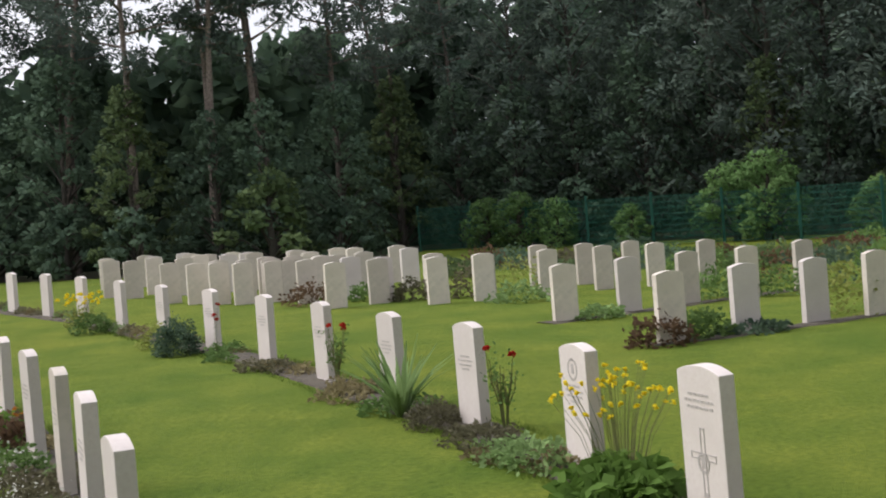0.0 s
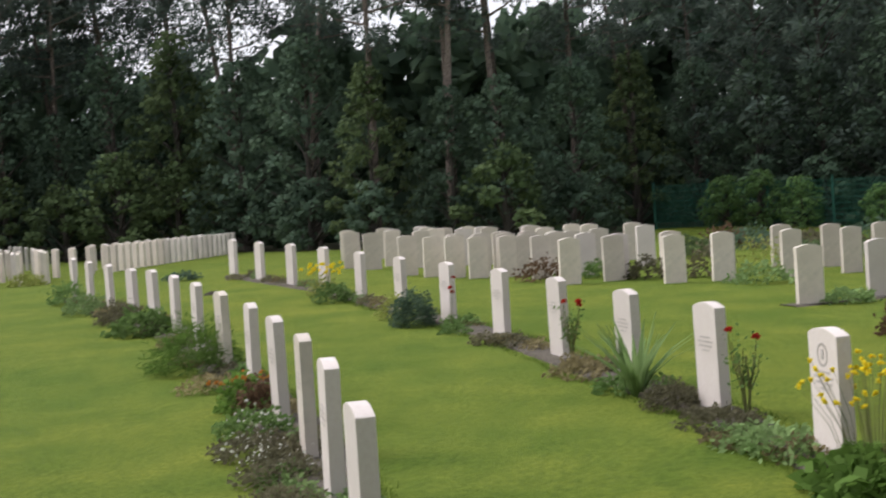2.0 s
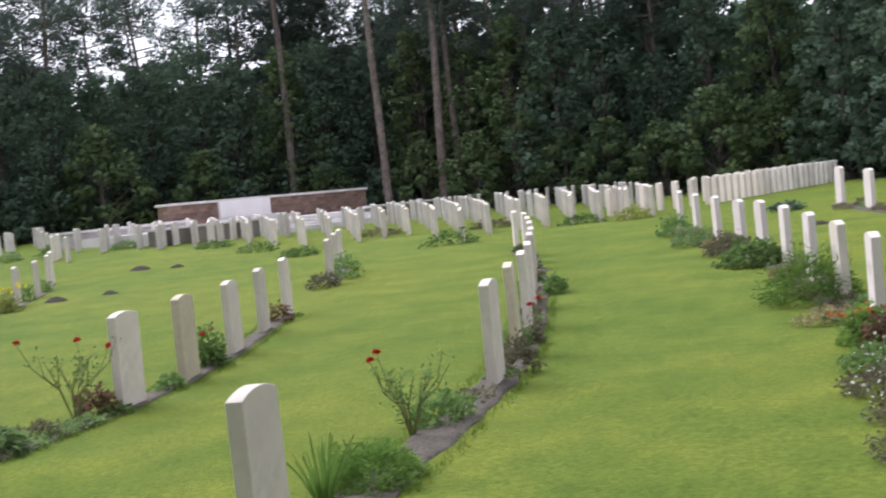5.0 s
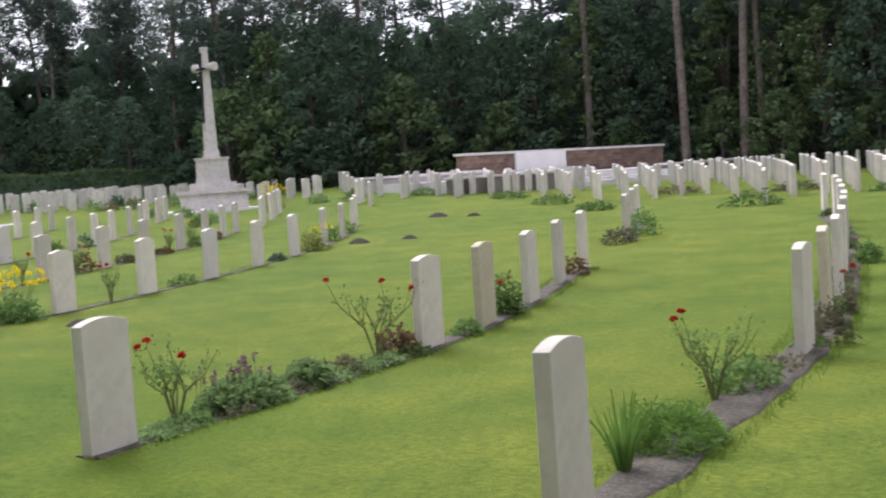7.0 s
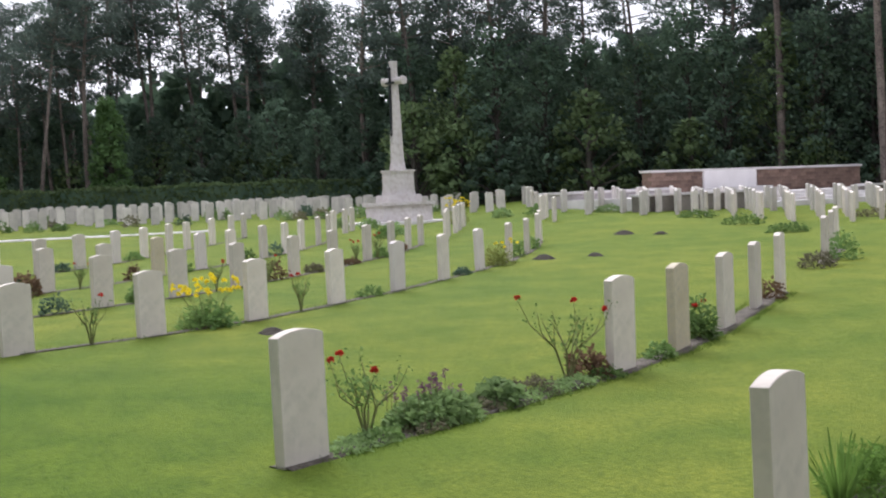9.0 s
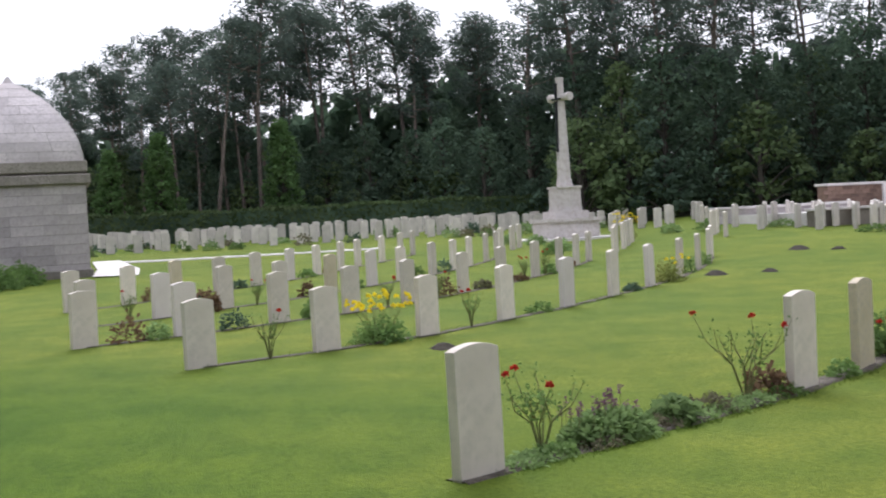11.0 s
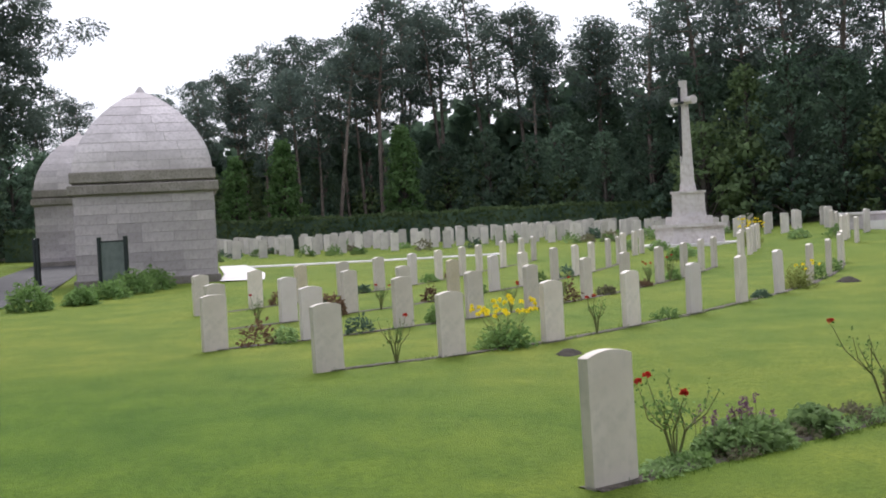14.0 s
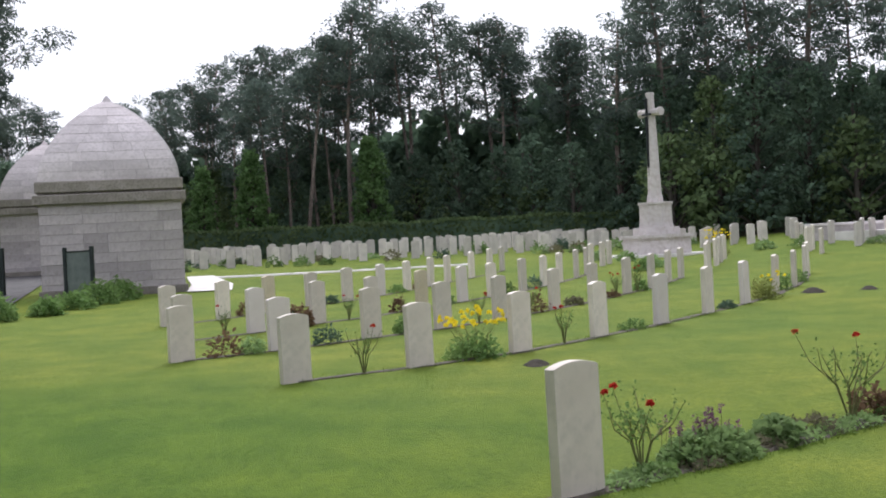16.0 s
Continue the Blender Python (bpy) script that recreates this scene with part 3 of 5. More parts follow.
# ---- memorial cross ----
def build_cross():
    x, y = -44.6, 15.6
    root = new("memorial_cross")
    root.matrix_basis = pose(x, y, rise(x, y) - 0.05, 0, 0, 23)
    tagged(root, "tall white stone memorial cross with bronze sword on stepped base", "memorial cross")
    bm = bmesh.new(); prism(bm, 2.35, 2.35, -0.3, 0.10, 8, math.pi / 8)
    part("plinth", mesh_of(bm, "plinth", M_PAVING), root)
    bm = bmesh.new(); prism(bm, 1.37, 1.36, 0.10, 0.72, 8, math.pi / 8)
    part("drum", mesh_of(bm, "drum", M_CROSS), root)
    bm = bmesh.new(); prism(bm, 1.52, 1.52, 0.72, 0.84, 8, math.pi / 8)
    part("slab", mesh_of(bm, "slab", M_CROSS), root)
    bm = bmesh.new(); prism(bm, 0.95, 0.93, 0.84, 1.12, 8, math.pi / 8)
    part("step", mesh_of(bm, "step", M_CROSS), root)
    bm = bmesh.new(); prism(bm, 0.70, 0.67, 1.12, 1.28, 8, math.pi / 8); prism(bm, 0.66, 0.65, 1.28, 2.0, 8, math.pi / 8); prism(bm, 0.71, 0.71, 1.99, 2.07, 8, math.pi / 8)
    part("pedestal", mesh_of(bm, "pedestal", M_CROSS), root)
    bm = bmesh.new(); prism(bm, 0.34, 0.30, 2.07, 2.35, 8, math.pi / 8); prism(bm, 0.28, 0.155, 2.35, 6.15, 8, math.pi / 8); prism(bm, 0.18, 0.17, 6.15, 6.26, 8, math.pi / 8)
    part("shaft", mesh_of(bm, "shaft", M_CROSS), root)
    bm = bmesh.new()
    for s in (-1, 1):
        pr = bmesh.new(); prism(pr, 0.15, 0.14, 0.1, 0.46, 8, math.pi / 8); prism(pr, 0.17, 0.17, 0.46, 0.58, 8, math.pi / 8)
        pr.transform(pose(0, 0, 5.5, 0, 90 * s, 0))
        me = bpy.data.meshes.new("arm_tmp"); pr.to_mesh(me); pr.free(); bm.from_mesh(me); bpy.data.meshes.remove(me)
    part("crossarm", mesh_of(bm, "crossarm", M_CROSS), root)
    bm = bmesh.new()
    for x0, z0, x1, z1 in ((-0.04, 3.4, 0.04, 5.35), (-0.22, 5.38, 0.22, 5.46), (-0.03, 5.46, 0.03, 5.95), (-0.05, 5.95, 0.05, 6.03)):
        box(bm, x0, -0.27, z0, x1, -0.17, z1, 0.008)
    bmesh.ops.create_cone(bm, cap_ends=True, segments=4, radius1=0.03, radius2=0.002, depth=0.5, matrix=pose(0, -0.235, 3.35, 180, 0, 0))
    part("sword", mesh_of(bm, "sword", M_BRONZE), root, "dark bronze sword")


build_cross()


# ---- entrance pavilions ----
def block_mesh(w, h, d, mat, bevel=0.012):
    bm = bmesh.new(); box(bm, -w / 2, 0, -h / 2, w / 2, d, h / 2, bevel)
    return mesh_of(bm, "block", mat)


def build_pavilion(x, y, turn, label):
    root = new("entrance_pavilion")
    z0 = rise(x, y)
    root.matrix_basis = pose(x, y, z0, 0, 0, turn)
    tagged(root, label, "pavilion")
    w, wall_h, half = 4.15, 2.75, 2.075
    # walls of thickness 0.35 with a doorway in the -x side
    bm = bmesh.new()
    box(bm, -half, -half, -0.6, half, -half + 0.35, wall_h); box(bm, -half, half - 0.35, -0.6, half, half, wall_h)
    box(bm, half - 0.35, -half + 0.35, -0.6, half, half - 0.35, wall_h)
    box(bm, -half, -half + 0.35, -0.6, -half + 0.35, -0.55, wall_h); box(bm, -half, 0.55, -0.6, -half + 0.35, half - 0.35, wall_h); box(bm, -half, -0.55, 2.15, -half + 0.35, 0.55, wall_h)
    wall = part("wall", mesh_of(bm, "wall", M_JOINT), root)
    # ashlar courses on all four sides
    course, rows = 0.30, 10
    variants = [block_mesh(l, course - 0.012, 0.02, M_ASHLAR, 0.005) for l in (0.70, 0.95, 1.25)]
    lengths = (0.70, 0.95, 1.25)
    for side in range(4):
        rot = pose(0, 0, 0, 0, 0, 90 * side)
        for r in range(rows):
            zc = -0.25 + course * (r + 0.5)
            u = -half - 0.02 + 0.02
            k = (r * 2 + side) % 3
            while u < half - 0.05:
                k = (k + random.choice((1, 2))) % 3
                l = min(lengths[k], half - u)
                if l > 0.12 and not (side == 3 and zc < 2.2 and u + l > -0.6 and u < 0.6):
                    part("stone_block", variants[k], wall, m=rot @ pose(u + l / 2, -half - 0.02, zc) @ Matrix.Diagonal(((l - 0.01) / lengths[k], 1, 1, 1)))
                u += l
    # plinth and cornice bands
    bm = bmesh.new(); box(bm, -half - 0.10, -half - 0.10, -0.6, half + 0.10, half + 0.10, 0.18, 0.02)
    part("plinth", mesh_of(bm, "plinth", M_ASHLAR_DARK), root, "dark stained stone plinth")
    for n_, o, za, zb in (("cornice", 0.16, wall_h, wall_h + 0.30), ("frieze", 0.02, wall_h + 0.30, wall_h + 0.36), ("cornice", 0.09, wall_h + 0.36, wall_h + 0.70)):
        bm = bmesh.new(); box(bm, -half - o, -half - o, za, half + o, half + o, zb, 0.03)
        part(n_, mesh_of(bm, n_, M_ASHLAR_DARK), root, "dark weathered stone band")
    # four-sided pointed dome in courses, joints cut back
    z1, hd = wall_h + 0.70, 2.65
    n = 9
    def width_at(t):
        return half * (1 - t ** 1.8) ** 0.8
    for i in range(n):
        ta, tb = i / n, (i + 1) / n
        levels = [ta, (ta + tb) / 2, tb]
        wide = [max(0.03, width_at(min(t, 0.995))) for t in levels]
        bm = bmesh.new()
        rings = [[bm.verts.new((sx * (q - 0.018), sy * (q - 0.018), z1 + hd * t)) for sx, sy in ((-1, -1), (1, -1), (1, 1), (-1, 1))] for t, q in zip(levels, wide)]
        for p, q in zip(rings, rings[1:]):
            for k in range(4):
                bm.faces.new((p[k], p[(k + 1) % 4], q[(k + 1) % 4], q[k]))
        bm.faces.new(rings[0][::-1]); bm.faces.new(rings[-1])
        core = part("dome_course", mesh_of(bm, "dome_course", M_JOINT), root)
        count = max(1, round(wide[0] * 2 / 1.05))
        for side in range(4):
            cuts = [-1.0] + [-1 + 2 * (j + random.uniform(-0.22, 0.22)) / count for j in range(1, count)] + [1.0]
            for u0, u1 in zip(cuts, cuts[1:]):
                bm = bmesh.new()
                grid = []
                for t, q, dz in zip(levels, wide, (0.005, 0.0, -0.005)):
                    z = z1 + hd * t + dz
                    j0, j1 = (0.0 if u0 <= -1 else 0.005), (0.0 if u1 >= 1 else 0.005)
                    i2 = max(0.0, q - 0.1)
                    grid.append([bm.verts.new(v) for v in ((u0 * q + j0, -q, z), (u1 * q - j1, -q, z), (u1 * i2, -i2, z), (u0 * i2, -i2, z))])
                for p, q in zip(grid, grid[1:]):
                    for k in range(4):
                        bm.faces.new((p[k], p[(k + 1) % 4], q[(k + 1) % 4], q[k]))
                bm.faces.new(grid[0][::-1]); bm.faces.new(grid[-1])
                part("stone_block", mesh_of(bm, "stone_block", M_DOME), core, m=pose(0, 0, 0, 0, 0, 90 * side))
    bm = bmesh.new(); prism(bm, 0.26, 0.05, z1 + hd - 0.10, z1 + hd + 0.14, 4, math.pi / 4)
    part("finial", mesh_of(bm, "finial", M_DOME), root)
    return root


build_pavilion(-39.9, -4.05, 94.5, "square grey ashlar entrance pavilion with pointed stone dome")
build_pavilion(-59.3, -8.95, 98.4, "second grey ashlar entrance pavilion with pointed dome across the drive")


def build_gate(x, y, turn, length, label):
    root = new("gate")
    root.matrix_basis = pose(x, y, rise(x, y), 0, 0, turn)
    tagged(root, label, "gate")
    for u in (0.0, length):
        bm = bmesh.new(); box(bm, u - 0.05, -0.05, -0.2, u + 0.05, 0.05, 1.55, 0.008)
        part("post", mesh_of(bm, "post", M_GATE), root)
    if length > 0.2:
        for z in (0.15, 1.42):
            bm = bmesh.new(); box(bm, 0.05, -0.02, z - 0.02, length - 0.05, 0.02, z + 0.02)
            part("rail", mesh_of(bm, "rail", M_GATE), root)
        bm = bmesh.new(); box(bm, 0.05, -0.006, 0.17, length - 0.05, 0.006, 1.40)
        part("panel", mesh_of(bm, "panel", M_GATE_SHEET), root, "dull grey-green sheet panel")


build_gate(-36.1, -5.05, 62, 0.9, "open dark green steel gate leaf beside the drive")
build_gate(-40.6, -7.7, 62, 0.12, "dark green steel gate post beside the drive")


# ---- drive, paving, kerb ----
def sheet(name, poly, mat, lift, label, category):
    bm = bmesh.new()
    bm.faces.new([bm.verts.new((x, y, 0)) for x, y in poly])
    bmesh.ops.subdivide_edges(bm, edges=bm.edges[:], cuts=5, use_grid_fill=True)
    bmesh.ops.triangulate(bm, faces=bm.faces[:])
    bmesh.ops.subdivide_edges(bm, edges=bm.edges[:], cuts=2, use_grid_fill=True)
    for v in bm.verts:
        v.co.z = rise(v.co.x, v.co.y) + lift
    return tagged(new(name, mesh_of(bm, name, mat)), label, category, kind="structure")


sheet("drive", [(-27.0, -10.2), (-27.5, -6.9), (-33.5, -6.3), (-70.0, -9.5), (-70.0, -12.0), (-45.0, -10.2)], M_ASPHALT, 0.035, "dark grey asphalt drive between the pavilions", "drive")
sheet("paving", [(-37.3, -1.75), (-37.0, -0.4), (-40.5, -0.4), (-47.5, -1.2), (-47.5, -2.2), (-41.0, -1.75)], M_PAVING, 0.045, "pale stone paving beside the pavilion", "paving")
ribbon("kerb", [(-46.0, -1.5), (-45.6, 1.5), (-45.2, 5.0), (-45.0, 8.5)], 0.24, M_PAVING, "narrow pale stone path edge in the lawn", "kerb", 0.05, 0.0)


# ---- long wall ----
def build_long_wall():
    a, b = Vector((-42.2, 25.2)), Vector((-46.0, 38.6))
    d = (b - a).normalized()
    length = (b - a).length
    heading = math.degrees(math.atan2(d.y, d.x))
    root = new("memorial_wall")
    z0 = rise(a.x, a.y)
    root.matrix_basis = pose(a.x, a.y, z0, 0, 0, heading)
    tagged(root, "long brown brick memorial wall with pale coping and white centre panel", "wall")
    top = 1.24
    bm = bmesh.new(); box(bm, 0, -0.25, -0.5, length, 0.25, top)
    body = part("body", mesh_of(bm, "body", M_BRICK), root)
    bm = bmesh.new(); box(bm, -0.08, -0.33, top, length + 0.08, 0.33, top + 0.10, 0.015)
    part("coping", mesh_of(bm, "coping", M_PAVING), root, "pale stone coping")
    p0, p1 = length * 0.215, length * 0.455
    bm = bmesh.new(); box(bm, p0, -0.36, -0.2, p1, -0.252, top + 0.02, 0.01)
    part("panel", mesh_of(bm, "panel", M_PANEL), root, "smooth white stone panel")
    for i, (o, h) in enumerate(((0.36, 0.55), (0.8, 0.47))):
        bm = bmesh.new(); box(bm, p0 - 0.5 - 0.4 * i, -o - 0.44, -0.2, p1 + 0.5 + 0.4 * i, -o, h, 0.01)
        part("step", mesh_of(bm, "step", M_PAVING), root)
    bw, bh = 0.42, 0.16
    bm = bmesh.new(); box(bm, -bw / 2 + 0.006, 0, -bh / 2 + 0.006, bw / 2 - 0.006, 0.02, bh / 2 - 0.006, 0.004)
    brick = mesh_of(bm, "brick", M_BRICK)
    rows = int((top + 0.1) / bh)
    for r in range(rows):
        u = bw * (0.5 if r % 2 else 1.0) - bw / 2
        while u < length - 0.1:
            if not p0 - 0.1 < u < p1 + 0.1:
                part("brick", brick, body, m=pose(u, -0.27, top - bh * (r + 0.5) - 0.005))
            u += bw
    # raised forecourt: retaining wall with pale coping, stone steps up to it
    court = new("forecourt")
    court.matrix_basis = pose(a.x, a.y, z0, 0, 0, heading)
    tagged(court, "raised paved forecourt with dark front wall and pale steps", "forecourt")
    end = length + 0.4
    bm = bmesh.new(); box(bm, -4.6, -4.0, -0.6, end, -0.30, 0.31)
    part("terrace", mesh_of(bm, "terrace", M_PAVING), court)
    for u0, u1 in ((-5.0, 0.8), (8.2, end)):
        bm = bmesh.new(); box(bm, u0, -4.3, -0.6, u1, -4.0, 0.35)
        part("front_wall", mesh_of(bm, "front_wall", M_ASHLAR_DARK), court, "dark weathered stone front")
        bm = bmesh.new(); box(bm, u0 - 0.06, -4.40, 0.35, u1 + 0.06, -3.92, 0.44, 0.01)
        part("coping", mesh_of(bm, "coping", M_PAVING), court, "pale stone coping")
    for i in range(3):
        bm = bmesh.new(); box(bm, 0.8, -4.0 - 0.42 * (i + 1), -0.6, 8.2, -4.0 - 0.42 * i, 0.31 - 0.12 * (i + 1), 0.015)
        part("step", mesh_of(bm, "step", M_PAVING), court)
    # low wall at the end of the forecourt
    c = Vector((-41.8, 18.6))
    low = new("low_wall")
    low.matrix_basis = pose(c.x, c.y, rise(-41.6, 20.2), 0, 0, 82)
    tagged(low, "low grey stone forecourt wall with pale flat coping", "wall")
    bm = bmesh.new(); box(bm, 1.6, -0.15, -0.5, 6.9, 0.15, 0.52)
    part("body", mesh_of(bm, "body", M_ASHLAR), low)
    bm = bmesh.new(); box(bm, 1.55, -0.24, 0.52, 6.95, 0.24, 0.62, 0.01)
    part("coping", mesh_of(bm, "coping", M_PAVING), low, "pale stone coping")


build_long_wall()


# ---- hedge, fence ----
def build_hedge(a, b, h, name="hedge"):
    a, b = Vector(a), Vector(b)
    L = (b - a).length
    d = (b - a) / L
    s = Vector((-d.y, d.x))
    n = int(L * 330)
    u, v = rng.uniform(0, L, n), rng.uniform(-1, 1, n)
    z = rng.uniform(0.0, 1.0, n) ** 0.7
    edge = rng.random(n) < 0.6
    v = np.where(edge, np.sign(v) * rng.uniform(0.8, 1.0, n), v)
    z = np.where(edge, z, rng.uniform(0.9, 1.03, n))
    x = a.x + d.x * u + s.x * v * 0.55
    y = a.y + d.y * u + s.y * v * 0.55
    g = np.array([rise(p, q) for p, q in zip(x, y)])
    c = np.stack([x, y, g + z * h * (1 + 0.035 * np.sin(u * 1.3) + 0.02 * np.sin(u * 4.1))], 1)
    root = new(name); root.matrix_basis = pose(a.x, a.y, rise(a.x, a.y))
    tagged(root, "long clipped dark green hedge along the wood", "hedge")
    me = quads_mesh("foliage", leaf_quads(c, 0.20, 0.7) - np.array([a.x, a.y, rise(a.x, a.y)]), M_LEAF_HEDGE)
    part("foliage", me, root)
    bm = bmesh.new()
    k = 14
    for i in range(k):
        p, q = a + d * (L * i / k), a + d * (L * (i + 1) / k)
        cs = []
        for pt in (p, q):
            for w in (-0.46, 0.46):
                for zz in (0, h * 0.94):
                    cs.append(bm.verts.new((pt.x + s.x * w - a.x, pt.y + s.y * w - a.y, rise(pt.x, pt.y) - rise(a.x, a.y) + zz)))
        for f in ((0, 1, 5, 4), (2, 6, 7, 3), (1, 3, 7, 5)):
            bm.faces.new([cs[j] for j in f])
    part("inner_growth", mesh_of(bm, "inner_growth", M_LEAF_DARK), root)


build_hedge((-66.5, -14.0), (-63.5, 22.0), 1.6)


def build_fence():
    root = new("fence")
    a, b = Vector((-7.2, 48.4)), Vector((15.5, 34.5))
    root.matrix_basis = pose(a.x, a.y, 0)
    tagged(root, "dark green wire mesh fence along the wood", "fence")
    L = (b - a).length
    d = (b - a) / L
    bm = bmesh.new(); box(bm, -0.045, -0.045, -0.3, 0.045, 0.045, 1.85, 0.005)
    post = mesh_of(bm, "post", M_FENCE)
    n = 10
    for i in range(n + 1):
        p = a + d * L * i / n
        part("post", post, root, m=pose(p.x - a.x, p.y - a.y, rise(p.x, p.y)))
    for i in range(n):
        p, q = a + d * L * i / n, a + d * L * (i + 1) / n
        zp, zq = rise(p.x, p.y), rise(q.x, q.y)
        tubes = []
        for k in range(9):
            z = 0.08 + 0.2 * k
            tubes.append(tube([(p.x - a.x, p.y - a.y, zp + z), (q.x - a.x, q.y - a.y, zq + z)], [0.014, 0.014], 4))
        m = int((q - p).length / 0.055)
        for k in range(1, m):
            w = p.lerp(q, k / m)
            zz = zp + (zq - zp) * k / m
            tubes.append(tube([(w.x - a.x, w.y - a.y, zz + 0.05), (w.x - a.x, w.y - a.y, zz + 1.70)], [0.009, 0.009], 3))
        vs, fs = join_tubes(tubes)
        part("mesh_panel", raw_mesh("mesh_panel", vs, fs, M_FENCE), root)


build_fence()


# ---- trees ----
def pine_parts(height, spread, crown_from, lean, leaves=82, limbs=17, size=0.25, low_reach=0.6):
    trunk = [(lean * height * (t ** 1.5) + 0.12 * math.sin(5 * t + lean * 40), 0.1 * math.sin(4 * t + height), -0.3 + (height + 0.3) * t) for t in [i / 7 for i in range(8)]]
    tubes = [tube(trunk, [0.16 - 0.11 * i / 7 for i in range(8)], 7)]
    cs, outs, soft = [], [], []

    def tuft(q, s, n):
        c, o = ball_points(n, q, (s, s, s * 0.6), 0.2)
        cs.append(c), outs.append(o)
        soft.append(o + np.array([0, 0, 0.45]))
    for i in range(limbs):
        u = (i / (limbs - 1)) ** 0.85
        k = (crown_from + (0.97 - crown_from) * u) * 7
        j = min(6, int(k))
        base = Vector(trunk[j]).lerp(Vector(trunk[j + 1]), k - j)
        a = i * 2.4 + random.uniform(-0.6, 0.6)
        reach = spread * random.uniform(0.55, 1.0) * float(np.interp(u, (0, 0.35, 0.7, 1.0), (low_reach, 1.0, 0.8, 0.42)))
        up = random.uniform(0.1, 0.5)
        mid = base + Vector((math.cos(a) * reach * 0.55, math.sin(a) * reach * 0.55, reach * up * 0.3))
        tip = base + Vector((math.cos(a + 0.25) * reach, math.sin(a + 0.25) * reach, reach * up))
        tubes.append(tube([base, mid, tip], [0.06, 0.035, 0.012], 4))
        for f in (0.5, 0.75, 1.0):
            if random.random() < 0.9:
                p = base.lerp(mid, f * 2) if f < 0.5 else mid.lerp(tip, f * 2 - 1)
                tuft(p + Vector((random.uniform(-0.4, 0.4), random.uniform(-0.4, 0.4), random.uniform(0.0, 0.35))), random.uniform(0.55, 1.0), leaves)
    tuft(Vector(trunk[7]) + Vector((0, 0, -0.15)), 0.8, leaves)
    vs, fs = join_tubes(tubes)
    crown = crown_mesh("crown", leaf_quads(np.concatenate(cs), size, 0.34, 0.0, np.concatenate(outs) * 0.8), np.concatenate(soft), M_NEEDLE)
    return raw_mesh("trunk", vs, fs, M_BARK_PINE, True), crown


def broadleaf_parts(height, spread, low, mat, lobes=30, leaves=95, size=0.23, taper=0.5, aspect=0.6):
    trunk = [(0.1 * math.sin(3 * t), 0.1 * math.sin(2 * t + 1), -0.3 + (height * 0.8 + 0.3) * t) for t in [i / 5 for i in range(6)]]
    tubes = [tube(trunk, [0.16 - 0.12 * i / 5 for i in range(6)], 7)]
    cs, outs, soft = [], [], []
    for i in range(lobes):
        t = low + (1 - low) * ((i + 0.5) / lobes)
        a = i * 2.4 + random.uniform(-0.4, 0.4)
        prof = math.sin(math.pi * min(1.0, (t - low) / (1 - low) * taper + (1 - taper))) ** 0.7 if taper < 1 else 1
        rr = spread * prof * random.uniform(0.45, 1.0)
        q = Vector((math.cos(a) * rr, math.sin(a) * rr, height * t))
        s = random.uniform(0.55, 1.05) * spread * 0.36
        base = Vector((0, 0, max(0.3, q.z - rr * 0.8)))
        tubes.append(tube([base, base.lerp(q, 0.6) + Vector((0, 0, 0.15)), q], [0.05, 0.03, 0.01], 4))
        c, o = ball_points(leaves, q, (s, s, s * 0.7), 0.35)
        cs.append(c), outs.append(o)
        soft.append(o + np.array([0.35 * math.cos(a), 0.35 * math.sin(a), 0.4]))
    vs, fs = join_tubes(tubes)
    crown = crown_mesh("crown", leaf_quads(np.concatenate(cs), size, aspect, 0.4, np.concatenate(outs)), np.concatenate(soft), mat)
    return raw_mesh("trunk", vs, fs, M_BARK, True), crown


def tree_thing(name, parts, label, category):
    root = new(name)
    tagged(root, label, category)
    part("trunk", parts[0], root)
    part("crown", parts[1], root)
    return root


PINES = [pine_parts(h, s, c, l) for h, s, c, l in ((14.2, 2.7, 0.56, 0.05), (13.0, 2.4, 0.58, -0.07), (15.0, 2.8, 0.55, 0.10), (12.4, 2.5, 0.52, -0.02), (14.6, 2.3, 0.60, 0.14), (13.6, 2.9, 0.52, -0.10))]
BROAD = [broadleaf_parts(h, s, lo, m, lobes) for h, s, lo, m, lobes in ((8.2, 2.6, 0.06, M_LEAF_DARK, 40), (9.4, 2.9, 0.08, M_LEAF_DARK, 42), (7.0, 2.4, 0.05, M_LEAF_DARK, 34), (8.6, 2.3, 0.1, M_LEAF_HEDGE, 36))]
TALL = [broadleaf_parts(h, s, lo, m, lobes, 125, 0.30, 0.5, 0.30) for h, s, lo, m, lobes in ((14.0, 3.4, 0.12, M_NEEDLE, 56), (12.5, 3.2, 0.1, M_NEEDLE, 52))]
SHRUB = [broadleaf_parts(h, s, lo, m, lobes, 80, 0.2) for h, s, lo, m, lobes in ((2.6, 1.5, 0.1, M_LEAF_HEDGE, 18), (2.0, 1.3, 0.1, M_LEAF_DARK, 16), (3.4, 1.6, 0.08, M_LEAF_HEDGE, 22))]
FRESH = broadleaf_parts(2.5, 1.6, 0.1, M_LEAF_YOUNG, 20, 150, 0.14)
CONE = broadleaf_parts(5.2, 1.15, 0.05, M_LEAF_YOUNG, 70, 120, 0.15, 0.5)

KINDS = {"pine_tree": (PINES, "tall pine with reddish bare trunk and dark tufted crown", "pine tree"),
         "broadleaf_tree": (BROAD, "dense dark green broadleaf tree at the wood's edge", "tree"),
         "tall_tree": (TALL, "tall dense dark green tree in the wood", "tree"),
         "shrub": (SHRUB, "dark green undergrowth shrub at the wood's edge", "shrub")}
FIRST = {}


